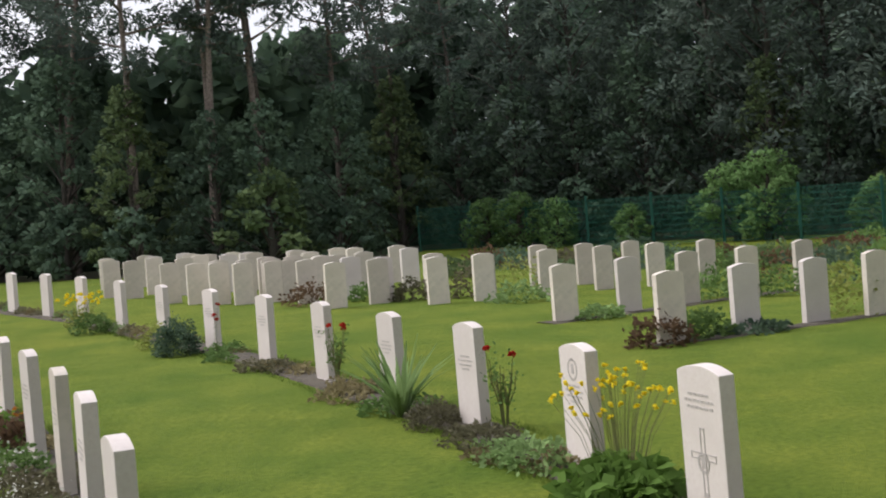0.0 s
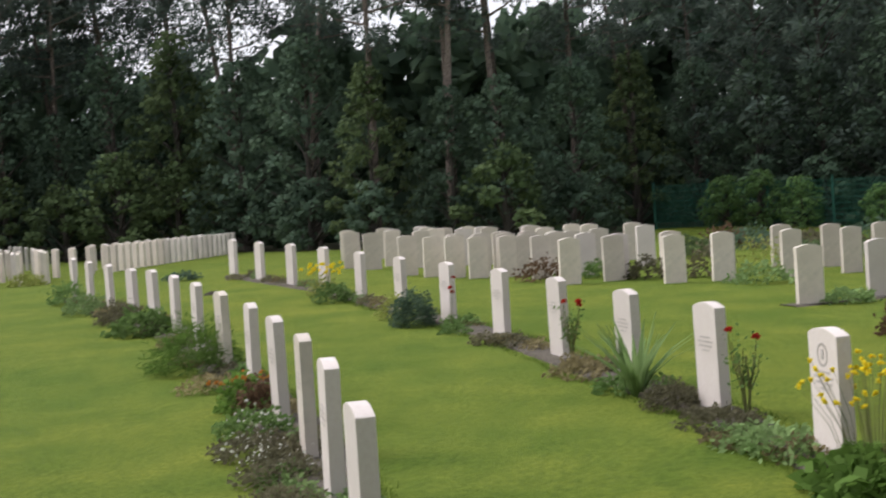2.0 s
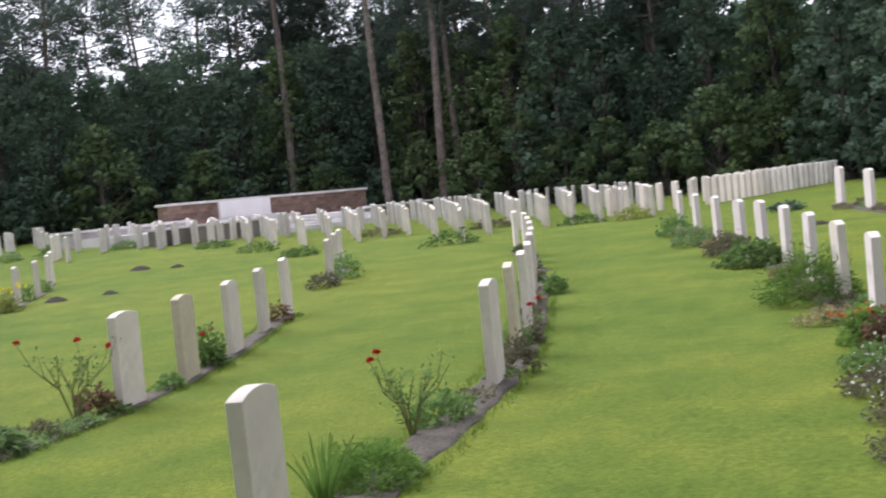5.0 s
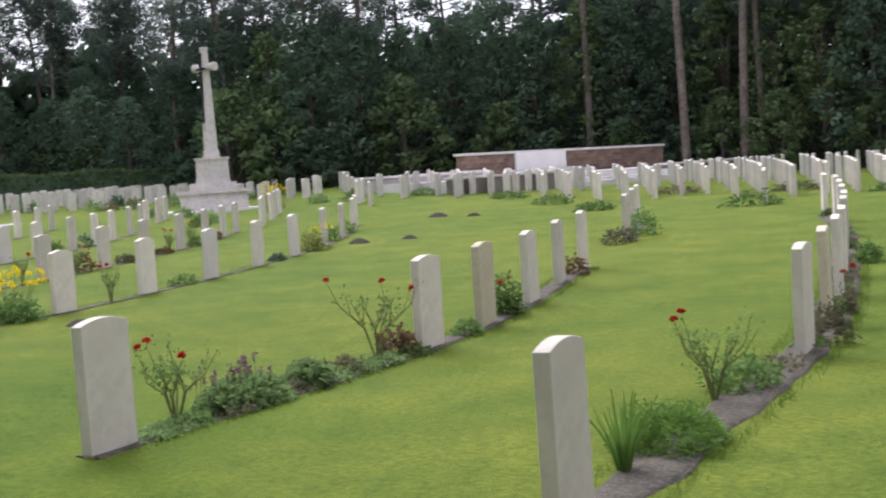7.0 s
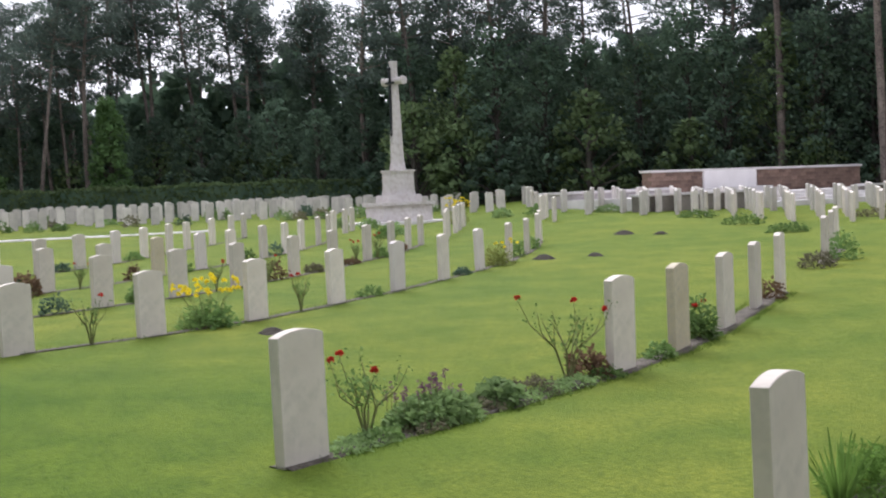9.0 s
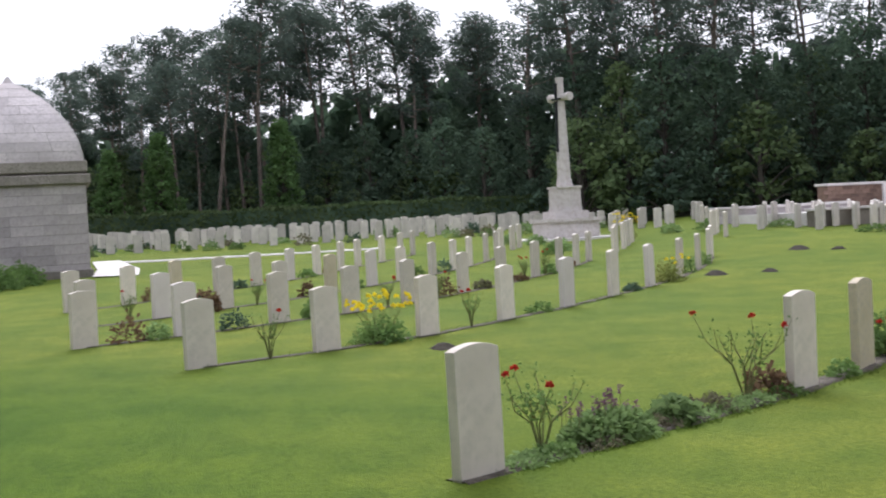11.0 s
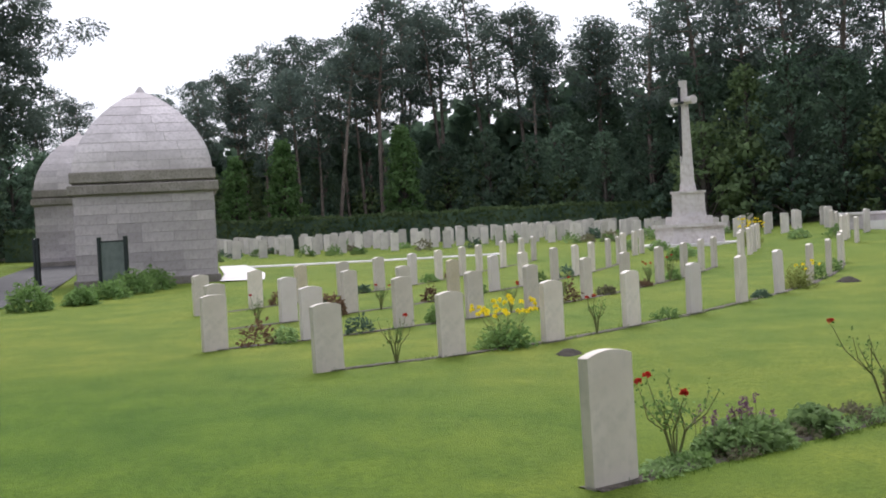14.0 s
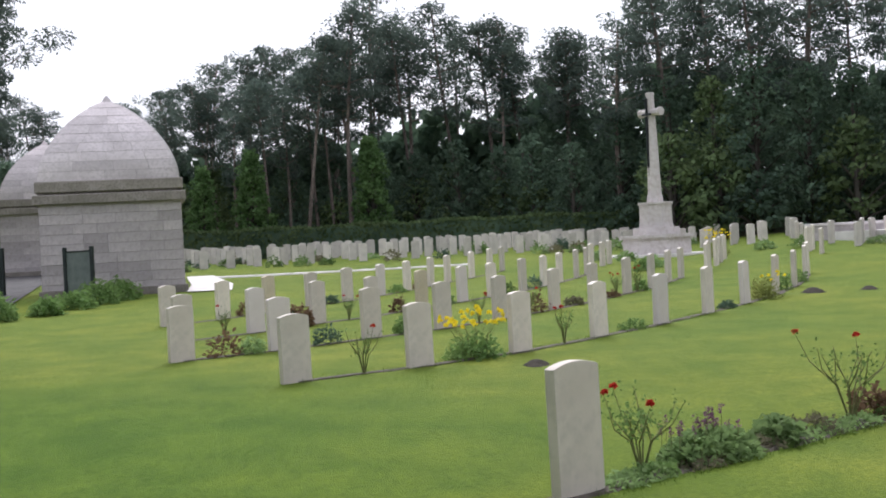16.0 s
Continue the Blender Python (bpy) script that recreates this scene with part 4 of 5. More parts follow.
def plant_tree(kind, x, y, scale=1.0, sink=0.05):
    protos, label, category = KINDS[kind]
    i = random.randrange(len(protos))
    if (kind, i) not in FIRST:
        FIRST[kind, i] = tree_thing(kind, protos[i], label, category)
        ob = FIRST[kind, i]
    else:
        ob = copy_thing(FIRST[kind, i], Matrix())
    s = scale * random.uniform(0.9, 1.1)
    ob.matrix_basis = pose(x, y, rise(x, y) - sink, 0, 0, random.uniform(0, 360)) @ Matrix.Diagonal((s, s, s, 1))
    ob["group"] = "trees of the wood"
    return ob


def wood_edge(turn):
    """Distance of the wood's edge from the walk, by direction."""
    return float(np.interp(turn, (-40, -15, 0, 8, 12, 20, 26, 30, 40, 48, 58, 66, 74, 82, 100, 130), (36, 42, 48, 50, 41, 39, 46, 51, 56, 62, 65, 62, 66, 71, 72, 60)))


def plant_wood():
    turn = -34.0
    while turn < 110:
        r = wood_edge(turn)
        step = math.degrees(1.0 / r)
        here = turn + random.uniform(-0.4, 0.4) * step

        def at(dr):
            rr = r + dr
            return -rr * math.sin(radians(here)), rr * math.cos(radians(here))
        turn += step * 2.3
        if random.random() < 0.75:
            plant_tree("shrub", *at(random.uniform(-0.5, 1.0) + (1.2 if turn > 74 else 0.0)), 1.6 if 60 < turn < 74 else 1.15)
        if turn < 8:
            plant_tree("tall_tree", *at(random.uniform(2, 5)), 1.0)
            plant_tree("broadleaf_tree", *at(random.uniform(0.5, 3)), 0.8)
        elif turn < 48:
            plant_tree("broadleaf_tree", *at(random.uniform(1, 3)), 0.98 if turn > 26 else 0.78)
            if turn > 26 or random.random() < 0.9:
                plant_tree("pine_tree", *at(random.uniform(2, 6)), 0.95)
            if random.random() < (0.42 if turn < 26 else 0.9):
                plant_tree("pine_tree", *at(random.uniform(5, 9)), 1.05)
            if turn > 26 and random.random() < 0.8:
                plant_tree("pine_tree", *at(random.uniform(7, 12)), 1.15)
        elif turn < 74:
            plant_tree("broadleaf_tree", *at(random.uniform(1, 4)), 1.0)
            if turn > 67 or random.random() < 0.82:
                plant_tree("pine_tree", *at(random.uniform(3, 9)), 1.02)
            if turn < 56 or turn > 67 or random.random() < 0.88:
                plant_tree("pine_tree", *at(random.uniform(8, 14)), 1.12)
            plant_tree("tall_tree" if turn < 56 else "broadleaf_tree", *at(random.uniform(6, 10)), 1.0)
        else:
            left = max(0.0, min(1.0, (turn - 84) / 12))
            tall = float(np.interp(turn, (74, 80, 84, 92), (0.0, -0.03, 0.05, 0.07)))
            plant_tree("broadleaf_tree", *at(random.uniform(1, 5)), 0.82 + tall - 0.34 * left)
            plant_tree("pine_tree", *at(random.uniform(4, 8)), 0.93 + tall - 0.32 * left)
            if random.random() < 0.88:
                plant_tree("pine_tree", *at(random.uniform(7, 12)), 0.98 + tall - 0.34 * left)
            if random.random() < 0.4:
                plant_tree("pine_tree", *at(random.uniform(9, 14)), 0.98 + tall - 0.34 * left)
            plant_tree("broadleaf_tree", *at(random.uniform(7, 12)), 0.85 - 0.36 * left)


plant_wood()


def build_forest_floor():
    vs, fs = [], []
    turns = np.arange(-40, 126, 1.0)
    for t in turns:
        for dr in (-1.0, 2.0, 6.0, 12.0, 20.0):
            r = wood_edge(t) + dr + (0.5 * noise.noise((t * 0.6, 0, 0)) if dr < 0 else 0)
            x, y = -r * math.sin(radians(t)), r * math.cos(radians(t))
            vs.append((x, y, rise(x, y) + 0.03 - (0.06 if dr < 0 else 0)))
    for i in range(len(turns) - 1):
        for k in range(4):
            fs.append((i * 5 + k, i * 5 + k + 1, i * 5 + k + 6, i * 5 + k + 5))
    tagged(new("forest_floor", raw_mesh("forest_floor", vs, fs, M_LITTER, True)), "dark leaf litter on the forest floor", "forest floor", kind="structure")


build_forest_floor()
# single pines that stand clear before the wood, and one whose boughs hang over the drive
for turn, dist, s in ((48.9, 61.0, 1.45), (46.0, 60.0, 1.4), (45.4, 61.5, 1.4), (53.1, 64.5, 1.4), (87.0, 69.5, 0.8), (88.6, 69.0, 0.74), (90.2, 69.5, 0.68), (93.2, 69.5, 0.66), (84.4, 72.0, 0.82), (85.8, 71.5, 0.78), (86.5, 72.5, 0.78), (87.8, 71.0, 0.74), (89.4, 71.5, 0.72), (91.0, 71.0, 0.68), (91.9, 71.5, 0.66), (85.0, 69.5, 0.9)):
    plant_tree("pine_tree", -dist * math.sin(radians(turn)), dist * math.cos(radians(turn)), s)
OVERHANG = pine_parts(17.0, 6.8, 0.2, 0.0, 330, 110, 0.2, 0.4)
ob = tree_thing("pine_tree", OVERHANG, "broad pine with low hanging boughs beside the drive", "pine tree")
ob.matrix_basis = pose(-48.5, -12.3, rise(-48.5, -12.3))


def build_far_woods_and_blocker():
    cs = []
    for turn in np.arange(-40, 130, 0.35):
        r = wood_edge(turn) + 13 + 2 * math.sin(turn * 0.7)
        h = float(np.interp(turn, (-40, 7, 12, 30, 37, 50, 56, 74, 82, 88, 130), (13, 12, 8.8, 8.6, 10.5, 11, 9, 9, 8, 6.5, 5))) * (1 + 0.12 * math.sin(turn * 1.1) + 0.08 * math.sin(turn * 3.7))
        x, y = -r * math.sin(radians(turn)), r * math.cos(radians(turn))
        n = int(13 * h)
        p = np.stack([x + rng.uniform(-1.2, 1.2, n), y + rng.uniform(-1.2, 1.2, n), rise(x, y) + rng.uniform(0, h, n)], 1)
        cs.append(p)
        low = 50                                  # undergrowth thickest near the ground
        cs.append(np.stack([x + rng.uniform(-1.2, 1.2, low), y + rng.uniform(-1.2, 1.2, low), rise(x, y) + rng.uniform(0, min(h, 6.0), low)], 1))
    for turn in np.arange(130, 320, 0.9):      # unseen leaf ring added behind the walk to cut low sky light
        # closer and taller on this side, to darken stone faces turned towards it
        near = 1.0 if 140 < turn < 232 else 0.0
        r = 27 - 8 * near + 2 * math.sin(turn * 0.11)
        x, y = -r * math.sin(radians(turn)), r * math.cos(radians(turn))
        n = 150
        cs.append(np.stack([x + rng.uniform(-1.5, 1.5, n), y + rng.uniform(-1.5, 1.5, n), rise(x, y) + rng.uniform(0, 13 + 3 * near, n)], 1))
    c = np.concatenate(cs)
    far = new("far_woods", quads_mesh("far_woods", leaf_quads(c, 0.95, 0.75), M_LEAF_DARK))
    tagged(far, "deep dark woodland behind the first trees, with an added unseen leaf ring that blocks sky light", "woods", kind="stuff")


build_far_woods_and_blocker()
# trees that stand behind the second pavilion
for turn, dist, s in ((97.0, 72.0, 0.62), (98.6, 74.0, 0.8), (100.2, 71.0, 0.85), (101.6, 70.0, 0.95), (103.2, 69.0, 1.0), (105.0, 68.0, 1.0)):
    plant_tree("broadleaf_tree", -dist * math.sin(radians(turn)), dist * math.cos(radians(turn)), s)

# bright young shrubs by the fence, small conical trees by the hedge
first = tree_thing("shrub", FRESH, "bright green young shrub growing through the fence", "shrub")
first.matrix_basis = pose(4.6, 42.2, rise(4.6, 42.2))
for x, y, s in ((-4.2, 46.3, 0.72), (-2.9, 45.6, 0.78), (-1.5, 44.9, 0.68), (1.2, 43.2, 0.55), (5.7, 41.5, 1.1), (8.8, 39.4, 0.7)):
    ob = copy_thing(first, pose(x, y, rise(x, y), 0, 0, x * 77))
    ob.scale = (s, s, s)
first = tree_thing("conical_tree", CONE, "small conical bright green tree behind the hedge", "conical tree")
first.matrix_basis = pose(-67.0, 7.1, rise(-67.0, 7.1))
first.scale = (1.1, 1.1, 1.2)
for x, y, s in ((-67.0, 0.6, 1.1), (-67.0, -2.0, 0.95)):
    ob = copy_thing(first, pose(x, y, rise(x, y), 0, 0, x * 77))
    ob.scale = (s, s, s)


# ---- bed plants ----
def clump(name, label, category, x, y, rx, ry, h, mat, n, size, aspect=0.55, turn=0.0, flat=0.3):
    d = rng.normal(size=(n, 3))
    d[:, 2] = np.abs(d[:, 2])
    d /= np.linalg.norm(d, axis=1)[:, None]
    r = rng.uniform(0.35, 1.0, n) ** 0.5
    lump = 1 + 0.22 * np.sin(d[:, 0] * 7 + x) * np.sin(d[:, 1] * 6 + y)
    c = d * (r * lump)[:, None] * np.array([rx, ry, h])
    ob = new(name, quads_mesh(name, leaf_quads(c, size, aspect, flat, d * 0.9), mat))
    ob.matrix_basis = pose(x, y, rise(x, y) + 0.01, 0, 0, turn)
    return tagged(ob, label, category, "plants in the beds")


def flower_mesh(mat, r, petals=14):
    c, o = ball_points(petals, (0, 0, 0), (r * 0.6, r * 0.6, r * 0.45), 0.3)
    return quads_mesh("flower", leaf_quads(c, r * 1.1, 0.8, 0.3, o), mat)


ROSE_FLOWER = flower_mesh(M_PETAL_RED, 0.036)
YELLOW_FLOWER = flower_mesh(M_PETAL_YELLOW, 0.027, 10)
GOLD_FLOWER = flower_mesh(M_PETAL_YELLOW, 0.044, 10)
ORANGE_FLOWER = flower_mesh(M_PETAL_ORANGE, 0.035, 10)


def rose(x, y, h, spread, blooms, leaves=330, label="sparse rose bush with red blooms on bare stems"):
    root = new("rose_bush")
    root.matrix_basis = pose(x, y, rise(x, y), 0, 0, random.uniform(0, 360))
    tagged(root, label, "rose bush", "plants in the beds")
    tubes, tips, spots = [], [], []
    for i in range(7):
        a = 2 * math.pi * i / 7 + random.uniform(-0.3, 0.3)
        k = random.uniform(0.45, 1.0)
        mid = Vector((math.cos(a) * spread * 0.28 * k, math.sin(a) * spread * 0.28 * k, h * 0.4))
        tip = Vector((math.cos(a + 0.3) * spread * k, math.sin(a + 0.3) * spread * k, h * random.uniform(0.74, 1.0)))
        bend = mid.lerp(tip, 0.5) + Vector((math.cos(a), math.sin(a), -0.2)) * spread * 0.12
        tubes.append(tube([(0, 0, -0.03), mid, bend, tip], [0.008, 0.006, 0.0045, 0.0025], 5))
        tips.append(tip)
        fork = mid + (tip - mid).cross(Vector((0, 0, 1))).normalized() * spread * 0.3 * random.choice((-1, 1)) + Vector((0, 0, h * 0.35))
        tubes.append(tube([mid, fork], [0.006, 0.003], 4))
        tips.append(fork)
        for q in (tip, fork):
            for f in np.linspace(0.15, 1.0, 6):
                spots.append(np.array(mid.lerp(q, f)))
    vs, fs = join_tubes(tubes)
    part("branching", raw_mesh("stems", vs, fs, M_STEM), root)
    sp = np.array(spots)
    c = sp[rng.integers(0, len(sp), leaves)] + rng.normal(scale=0.035, size=(leaves, 3))
    part("foliage", quads_mesh("leaves", leaf_quads(c, 0.032, 0.6), M_LEAF_MID), root)
    tips.sort(key=lambda v: -v.z)
    tips = tips[:1] + tips[2:5:2] + tips[1:2] + tips[3:]
    for i in range(blooms):
        part("flower", ROSE_FLOWER, root, "dark red bloom" if i == 0 else "", pose(*(tips[i] + Vector((0, 0, 0.03))), 20 * i, 0, 50 * i))
    return root


def sword_plant(x, y, h, spread, n, mat, label, name="sword_leaf_plant", width=0.035):
    root = new(name)
    root.matrix_basis = pose(x, y, rise(x, y))
    tagged(root, label, "plant", "plants in the beds")
    for i in range(n):
        a = random.uniform(0, 2 * math.pi)
        s = spread * random.uniform(0.25, 1.0)
        hh = h * random.uniform(0.65, 1.0)
        side = Vector((-math.sin(a), math.cos(a), 0)) * width * 0.5
        out = Vector((math.cos(a), math.sin(a), 0))
        vs, fs = [], []
        for t, w in ((0.0, 1.0), (0.35, 1.1), (0.7, 0.8), (1.0, 0.08)):
            q = out * (s * t ** 1.5 + 0.03) + Vector((0, 0, hh * (t - 0.22 * t * t * s / spread)))
            vs += [q - side * w, q - out * 0.006, q + side * w]
        for k in range(3):
            o = 3 * k
            fs += [(o, o + 1, o + 4, o + 3), (o + 1, o + 2, o + 5, o + 4)]
        part("leaf", raw_mesh("leaf", vs, fs, mat), root)
    return root


def tall_flowers(x, y, h, spread, blooms, flower, label, foliage=M_LEAF_FRESH, base_h=0.3, mesh_n=420):
    root = new("flowering_plant")
    root.matrix_basis = pose(x, y, rise(x, y))
    tagged(root, label, "flowers", "plants in the beds")
    tubes, tops = [], []
    for i in range(blooms):
        a = random.uniform(0, 2 * math.pi)
        r = spread * math.sqrt(random.random())
        tip = Vector((math.cos(a) * r, math.sin(a) * r, h * random.uniform(0.66, 1.0)))
        tubes.append(tube([(math.cos(a) * r * 0.3, math.sin(a) * r * 0.3, 0), tip * 0.6, tip], [0.003, 0.002, 0.0013], 3))
        tops.append(tip)
    vs, fs = join_tubes(tubes)
    part("branching", raw_mesh("stems", vs, fs, M_STEM), root)
    d = rng.normal(size=(mesh_n, 3)); d[:, 2] = np.abs(d[:, 2]); d /= np.linalg.norm(d, axis=1)[:, None]
    c = d * rng.uniform(0.3, 1.0, mesh_n)[:, None] * np.array([spread * 0.9, spread * 0.9, base_h])
    part("foliage", quads_mesh("leaves", leaf_quads(c, 0.075, 0.5, 0.3, d), foliage), root)
    for i, tp in enumerate(tops):
        part("flower", flower, root, m=pose(*tp, 20 * math.sin(i * 2.1), 20 * math.cos(i * 1.7), 40 * i))
    return root


def spike_plant(x, y, rx, ry, h, turn):
    root = new("flowering_plant")
    root.matrix_basis = pose(x, y, rise(x, y), 0, 0, turn)
    tagged(root, "low leafy plant with purple flower spikes in the bed", "flowers", "plants in the beds")
    n = 1300
    d = rng.normal(size=(n, 3)); d[:, 2] = np.abs(d[:, 2]); d /= np.linalg.norm(d, axis=1)[:, None]
    c = d * (rng.uniform(0.45, 1.0, n) ** 0.5)[:, None] * np.array([rx, ry, h])
    part("foliage", quads_mesh("leaves", leaf_quads(c, 0.085, 0.42, 0.4, d), M_LEAF_SAGE), root)
    tubes = []
    for i in range(22):
        u, v = random.uniform(-0.8, 0.55) * rx, random.uniform(-0.6, 0.6) * ry
        top = h + random.uniform(0.03, 0.13)
        tubes.append(tube([(u, v, h * 0.6), (u + 0.01, v, top)], [0.003, 0.002], 3))
        cc = np.stack([u + rng.normal(scale=0.011, size=18), v + rng.normal(scale=0.011, size=18), top - rng.uniform(0, 0.07, 18)], 1)
        part("flower_spike", quads_mesh("flower_spike", leaf_quads(cc, 0.02, 0.8), M_PETAL_PURPLE), root)
    vs, fs = join_tubes(tubes)
    part("branching", raw_mesh("stems", vs, fs, M_STEM), root)


# bed with the roses, nearest row
rose(-8.02, 2.62, 0.58, 0.36, 3)
spike_plant(-8.30, 3.22, 0.52, 0.24, 0.24, 118)
clump("hosta", "leafy grey-green clump in the bed", "plant", -8.72, 3.92, 0.24, 0.2, 0.20, M_LEAF_SAGE, 260, 0.11)
clump("ground_cover", "low trailing green ground cover", "plant", -7.92, 2.62, 0.30, 0.2, 0.07, M_LEAF_SAGE, 260, 0.05, 0.55, 118)
clump("heather", "dark low heather mound", "heather", -8.98, 4.32, 0.36, 0.2, 0.15, M_LEAF_HEATH, 700, 0.05, 0.3, 118)
rose(-9.32, 4.85, 0.76, 0.46, 3, 200)
clump("heuchera", "wine-red leafy clump beside the headstone", "plant", -9.52, 5.14, 0.26, 0.2, 0.26, M_LEAF_RED, 320, 0.07)
tall_flowers(-10.85, 7.20, 0.52, 0.26, 3, ROSE_FLOWER, "leafy upright shrub with few red blooms", M_LEAF_MID, 0.48, 520)
clump("low_shrub", "small green shrub between headstones", "shrub", -10.05, 6.20, 0.22, 0.16, 0.16, M_LEAF_MID, 260, 0.06, 0.5, 125)
clump("low_shrub", "small dark shrub between headstones", "shrub", -12.98, 9.66, 0.2, 0.16, 0.26, M_LEAF_RED, 240, 0.06)
clump("low_shrub", "low brown-green shrub by the headstones", "shrub", -16.35, 13.0, 0.42, 0.3, 0.28, M_LEAF_HEATH, 420, 0.07, 0.5, 130)
clump("low_shrub", "low brown-green shrub by the headstones", "shrub", -17.2, 14.2, 0.35, 0.3, 0.5, M_LEAF_MID, 420, 0.08, 0.5, 130)

# bed with the iris and the green mound
sword_plant(-4.82, 4.05, 0.52, 0.20, 26, M_LEAF_FRESH, "upright green iris leaves in bare soil", "iris", 0.022)
clump("mound_plant", "soft fine-leaved green mound in bare soil", "plant", -5.12, 4.62, 0.40, 0.33, 0.24, M_LEAF_FRESH, 4200, 0.045, 0.25, 120)
rose(-5.85, 5.62, 0.58, 0.38, 2)
clump("low_shrub", "fresh green low shrub in the bed", "shrub", -6.02, 6.05, 0.36, 0.26, 0.22, M_LEAF_MID, 520, 0.06, 0.5, 120)
clump("ground_cover", "grey stemmed ground cover on soil", "plant", -6.42, 6.75, 0.42, 0.26, 0.07, M_LEAF_HEATH, 300, 0.05, 0.4, 120)
clump("low_shrub", "brownish low shrub beside the headstone", "shrub", -6.86, 7.78, 0.2, 0.22, 0.38, M_LEAF_HEATH, 320, 0.06)
tall_flowers(-7.9, 9.15, 0.62, 0.14, 2, ROSE_FLOWER, "thin plant with red blooms between headstones", M_LEAF_HEATH, 0.35, 160)
clump("low_shrub", "green shrub at the curve of the row", "shrub", -10.3, 12.2, 0.2, 0.18, 0.26, M_LEAF_MID, 420, 0.06)

# first bed by the wood: yellow flowers, sword leaves, clipped ball
tall_flowers(0.62, 7.12, 0.68, 0.44, 56, YELLOW_FLOWER, "yellow coneflowers on thin stems beside the headstone", M_LEAF_FRESH, 0.16, 300)
clump("leafy_plant", "broad fresh green leafy clump beside the headstone", "plant", 0.62, 6.78, 0.55, 0.32, 0.24, M_LEAF_FRESH, 700, 0.12, 0.55, 117)
clump("ground_cover", "grey-green ground cover over the bed edge", "plant", 0.02, 7.95, 0.62, 0.30, 0.15, M_LEAF_SAGE, 900, 0.06, 0.5, 117)
clump("ground_cover", "brown heathery ground cover over the bed", "plant", -0.32, 8.55, 0.5, 0.28, 0.14, M_LEAF_HEATH, 800, 0.05, 0.4, 117)
sword_plant(-1.15, 9.85, 0.72, 0.52, 34, M_LEAF_SAGE, "spiky yucca with long sword leaves in the bed", "yucca", 0.05)
clump("heather", "dark brown-green heather mound", "heather", -0.80, 9.28, 0.24, 0.22, 0.22, M_LEAF_HEATH, 900, 0.045, 0.3)
rose(-0.18, 8.62, 0.66, 0.16, 2, 160, "thin rose with dark red blooms before the headstone")
rose(-2.02, 11.35, 0.62, 0.18, 3, 200, "small rose with bright red blooms before the headstone")
clump("low_shrub", "dry yellowish low plant on the bed", "plant", -1.85, 10.9, 0.42, 0.3, 0.12, M_DRY, 420, 0.06, 0.4, 120)
clump("box_ball", "clipped round dark green box bush", "bush", -4.98, 15.05, 0.31, 0.31, 0.47, M_LEAF_DARK, 2600, 0.042, 0.6)
clump("low_shrub", "yellow-green plant beside the clipped bush", "plant", -5.55, 15.85, 0.30, 0.26, 0.35, M_LEAF_YELLOWISH, 420, 0.06)
clump("low_shrub", "dark small heather in the bed", "heather", -3.42, 13.2, 0.22, 0.18, 0.14, M_LEAF_HEATH, 300, 0.05)
clump("low_shrub", "round green shrub in the bed", "shrub", -7.55, 18.2, 0.34, 0.3, 0.34, M_LEAF_MID, 520, 0.07)
tall_flowers(-8.35, 19.6, 0.55, 0.4, 26, GOLD_FLOWER, "yellow flowers in front of the headstone", M_LEAF_YELLOWISH, 0.35, 420)
tall_flowers(-4.35, 14.65, 0.7, 0.18, 3, ROSE_FLOWER, "red flowers beside the headstone", M_LEAF_MID, 0.2, 120)

# second bed: orange flowers, grass tuft, silver plants
tall_flowers(-4.45, 9.45, 0.32, 0.30, 14, ORANGE_FLOWER, "leafy plant with orange flowers at the bed edge", M_LEAF_FRESH, 0.36, 700)
clump("low_shrub", "russet-leaved plant beside the headstone", "plant", -4.12, 9.15, 0.22, 0.2, 0.34, M_LEAF_RED, 320, 0.07)
clump("ground_cover", "silver-leaved plant with tiny white flowers", "plant", -3.36, 7.62, 0.34, 0.28, 0.19, M_LEAF_HEATH, 800, 0.045)
clump("ground_cover", "green and white flowering low plant", "plant", -3.78, 8.40, 0.34, 0.26, 0.20, M_LEAF_MID, 700, 0.05)
clump("heather", "dark heather mound at the headstone's foot", "heather", -2.42, 6.12, 0.30, 0.24, 0.18, M_LEAF_HEATH, 1000, 0.045, 0.3)
clump("ground_cover", "brown flowered low plants in the bed", "plant", -2.80, 6.90, 0.34, 0.26, 0.17, M_LEAF_HEATH, 800, 0.04)
for x, y in ((-3.30, 7.50), (-3.72, 8.30), (-2.95, 7.10)):
    clump("white_flowers", "scattered tiny white flowers over low plants", "flowers", x, y, 0.3, 0.22, 0.24, M_PETAL_WHITE, 60, 0.028, 0.8)
clump("grass_tuft", "soft tall fine-bladed grass tuft", "grass tuft", -6.15, 11.55, 0.55, 0.46, 0.58, M_LEAF_FRESH, 2600, 0.10, 0.12)
clump("low_shrub", "dry yellow-brown low plants in the bed", "plant", -5.3, 10.4, 0.40, 0.3, 0.16, M_DRY, 420, 0.06, 0.4)
clump("leafy_plant", "leafy green clump at the bed edge", "plant", -8.75, 14.55, 0.50, 0.42, 0.36, M_LEAF_MID, 700, 0.10)
clump("low_shrub", "brown-green heathery shrub in the bed", "shrub", -10.1, 16.0, 0.7, 0.4, 0.36, M_LEAF_HEATH, 800, 0.07, 0.5, 128)
clump("low_shrub", "grey-green low plants in the bed", "plant", -11.9, 17.7, 0.7, 0.4, 0.32, M_LEAF_SAGE, 700, 0.07, 0.5, 130)
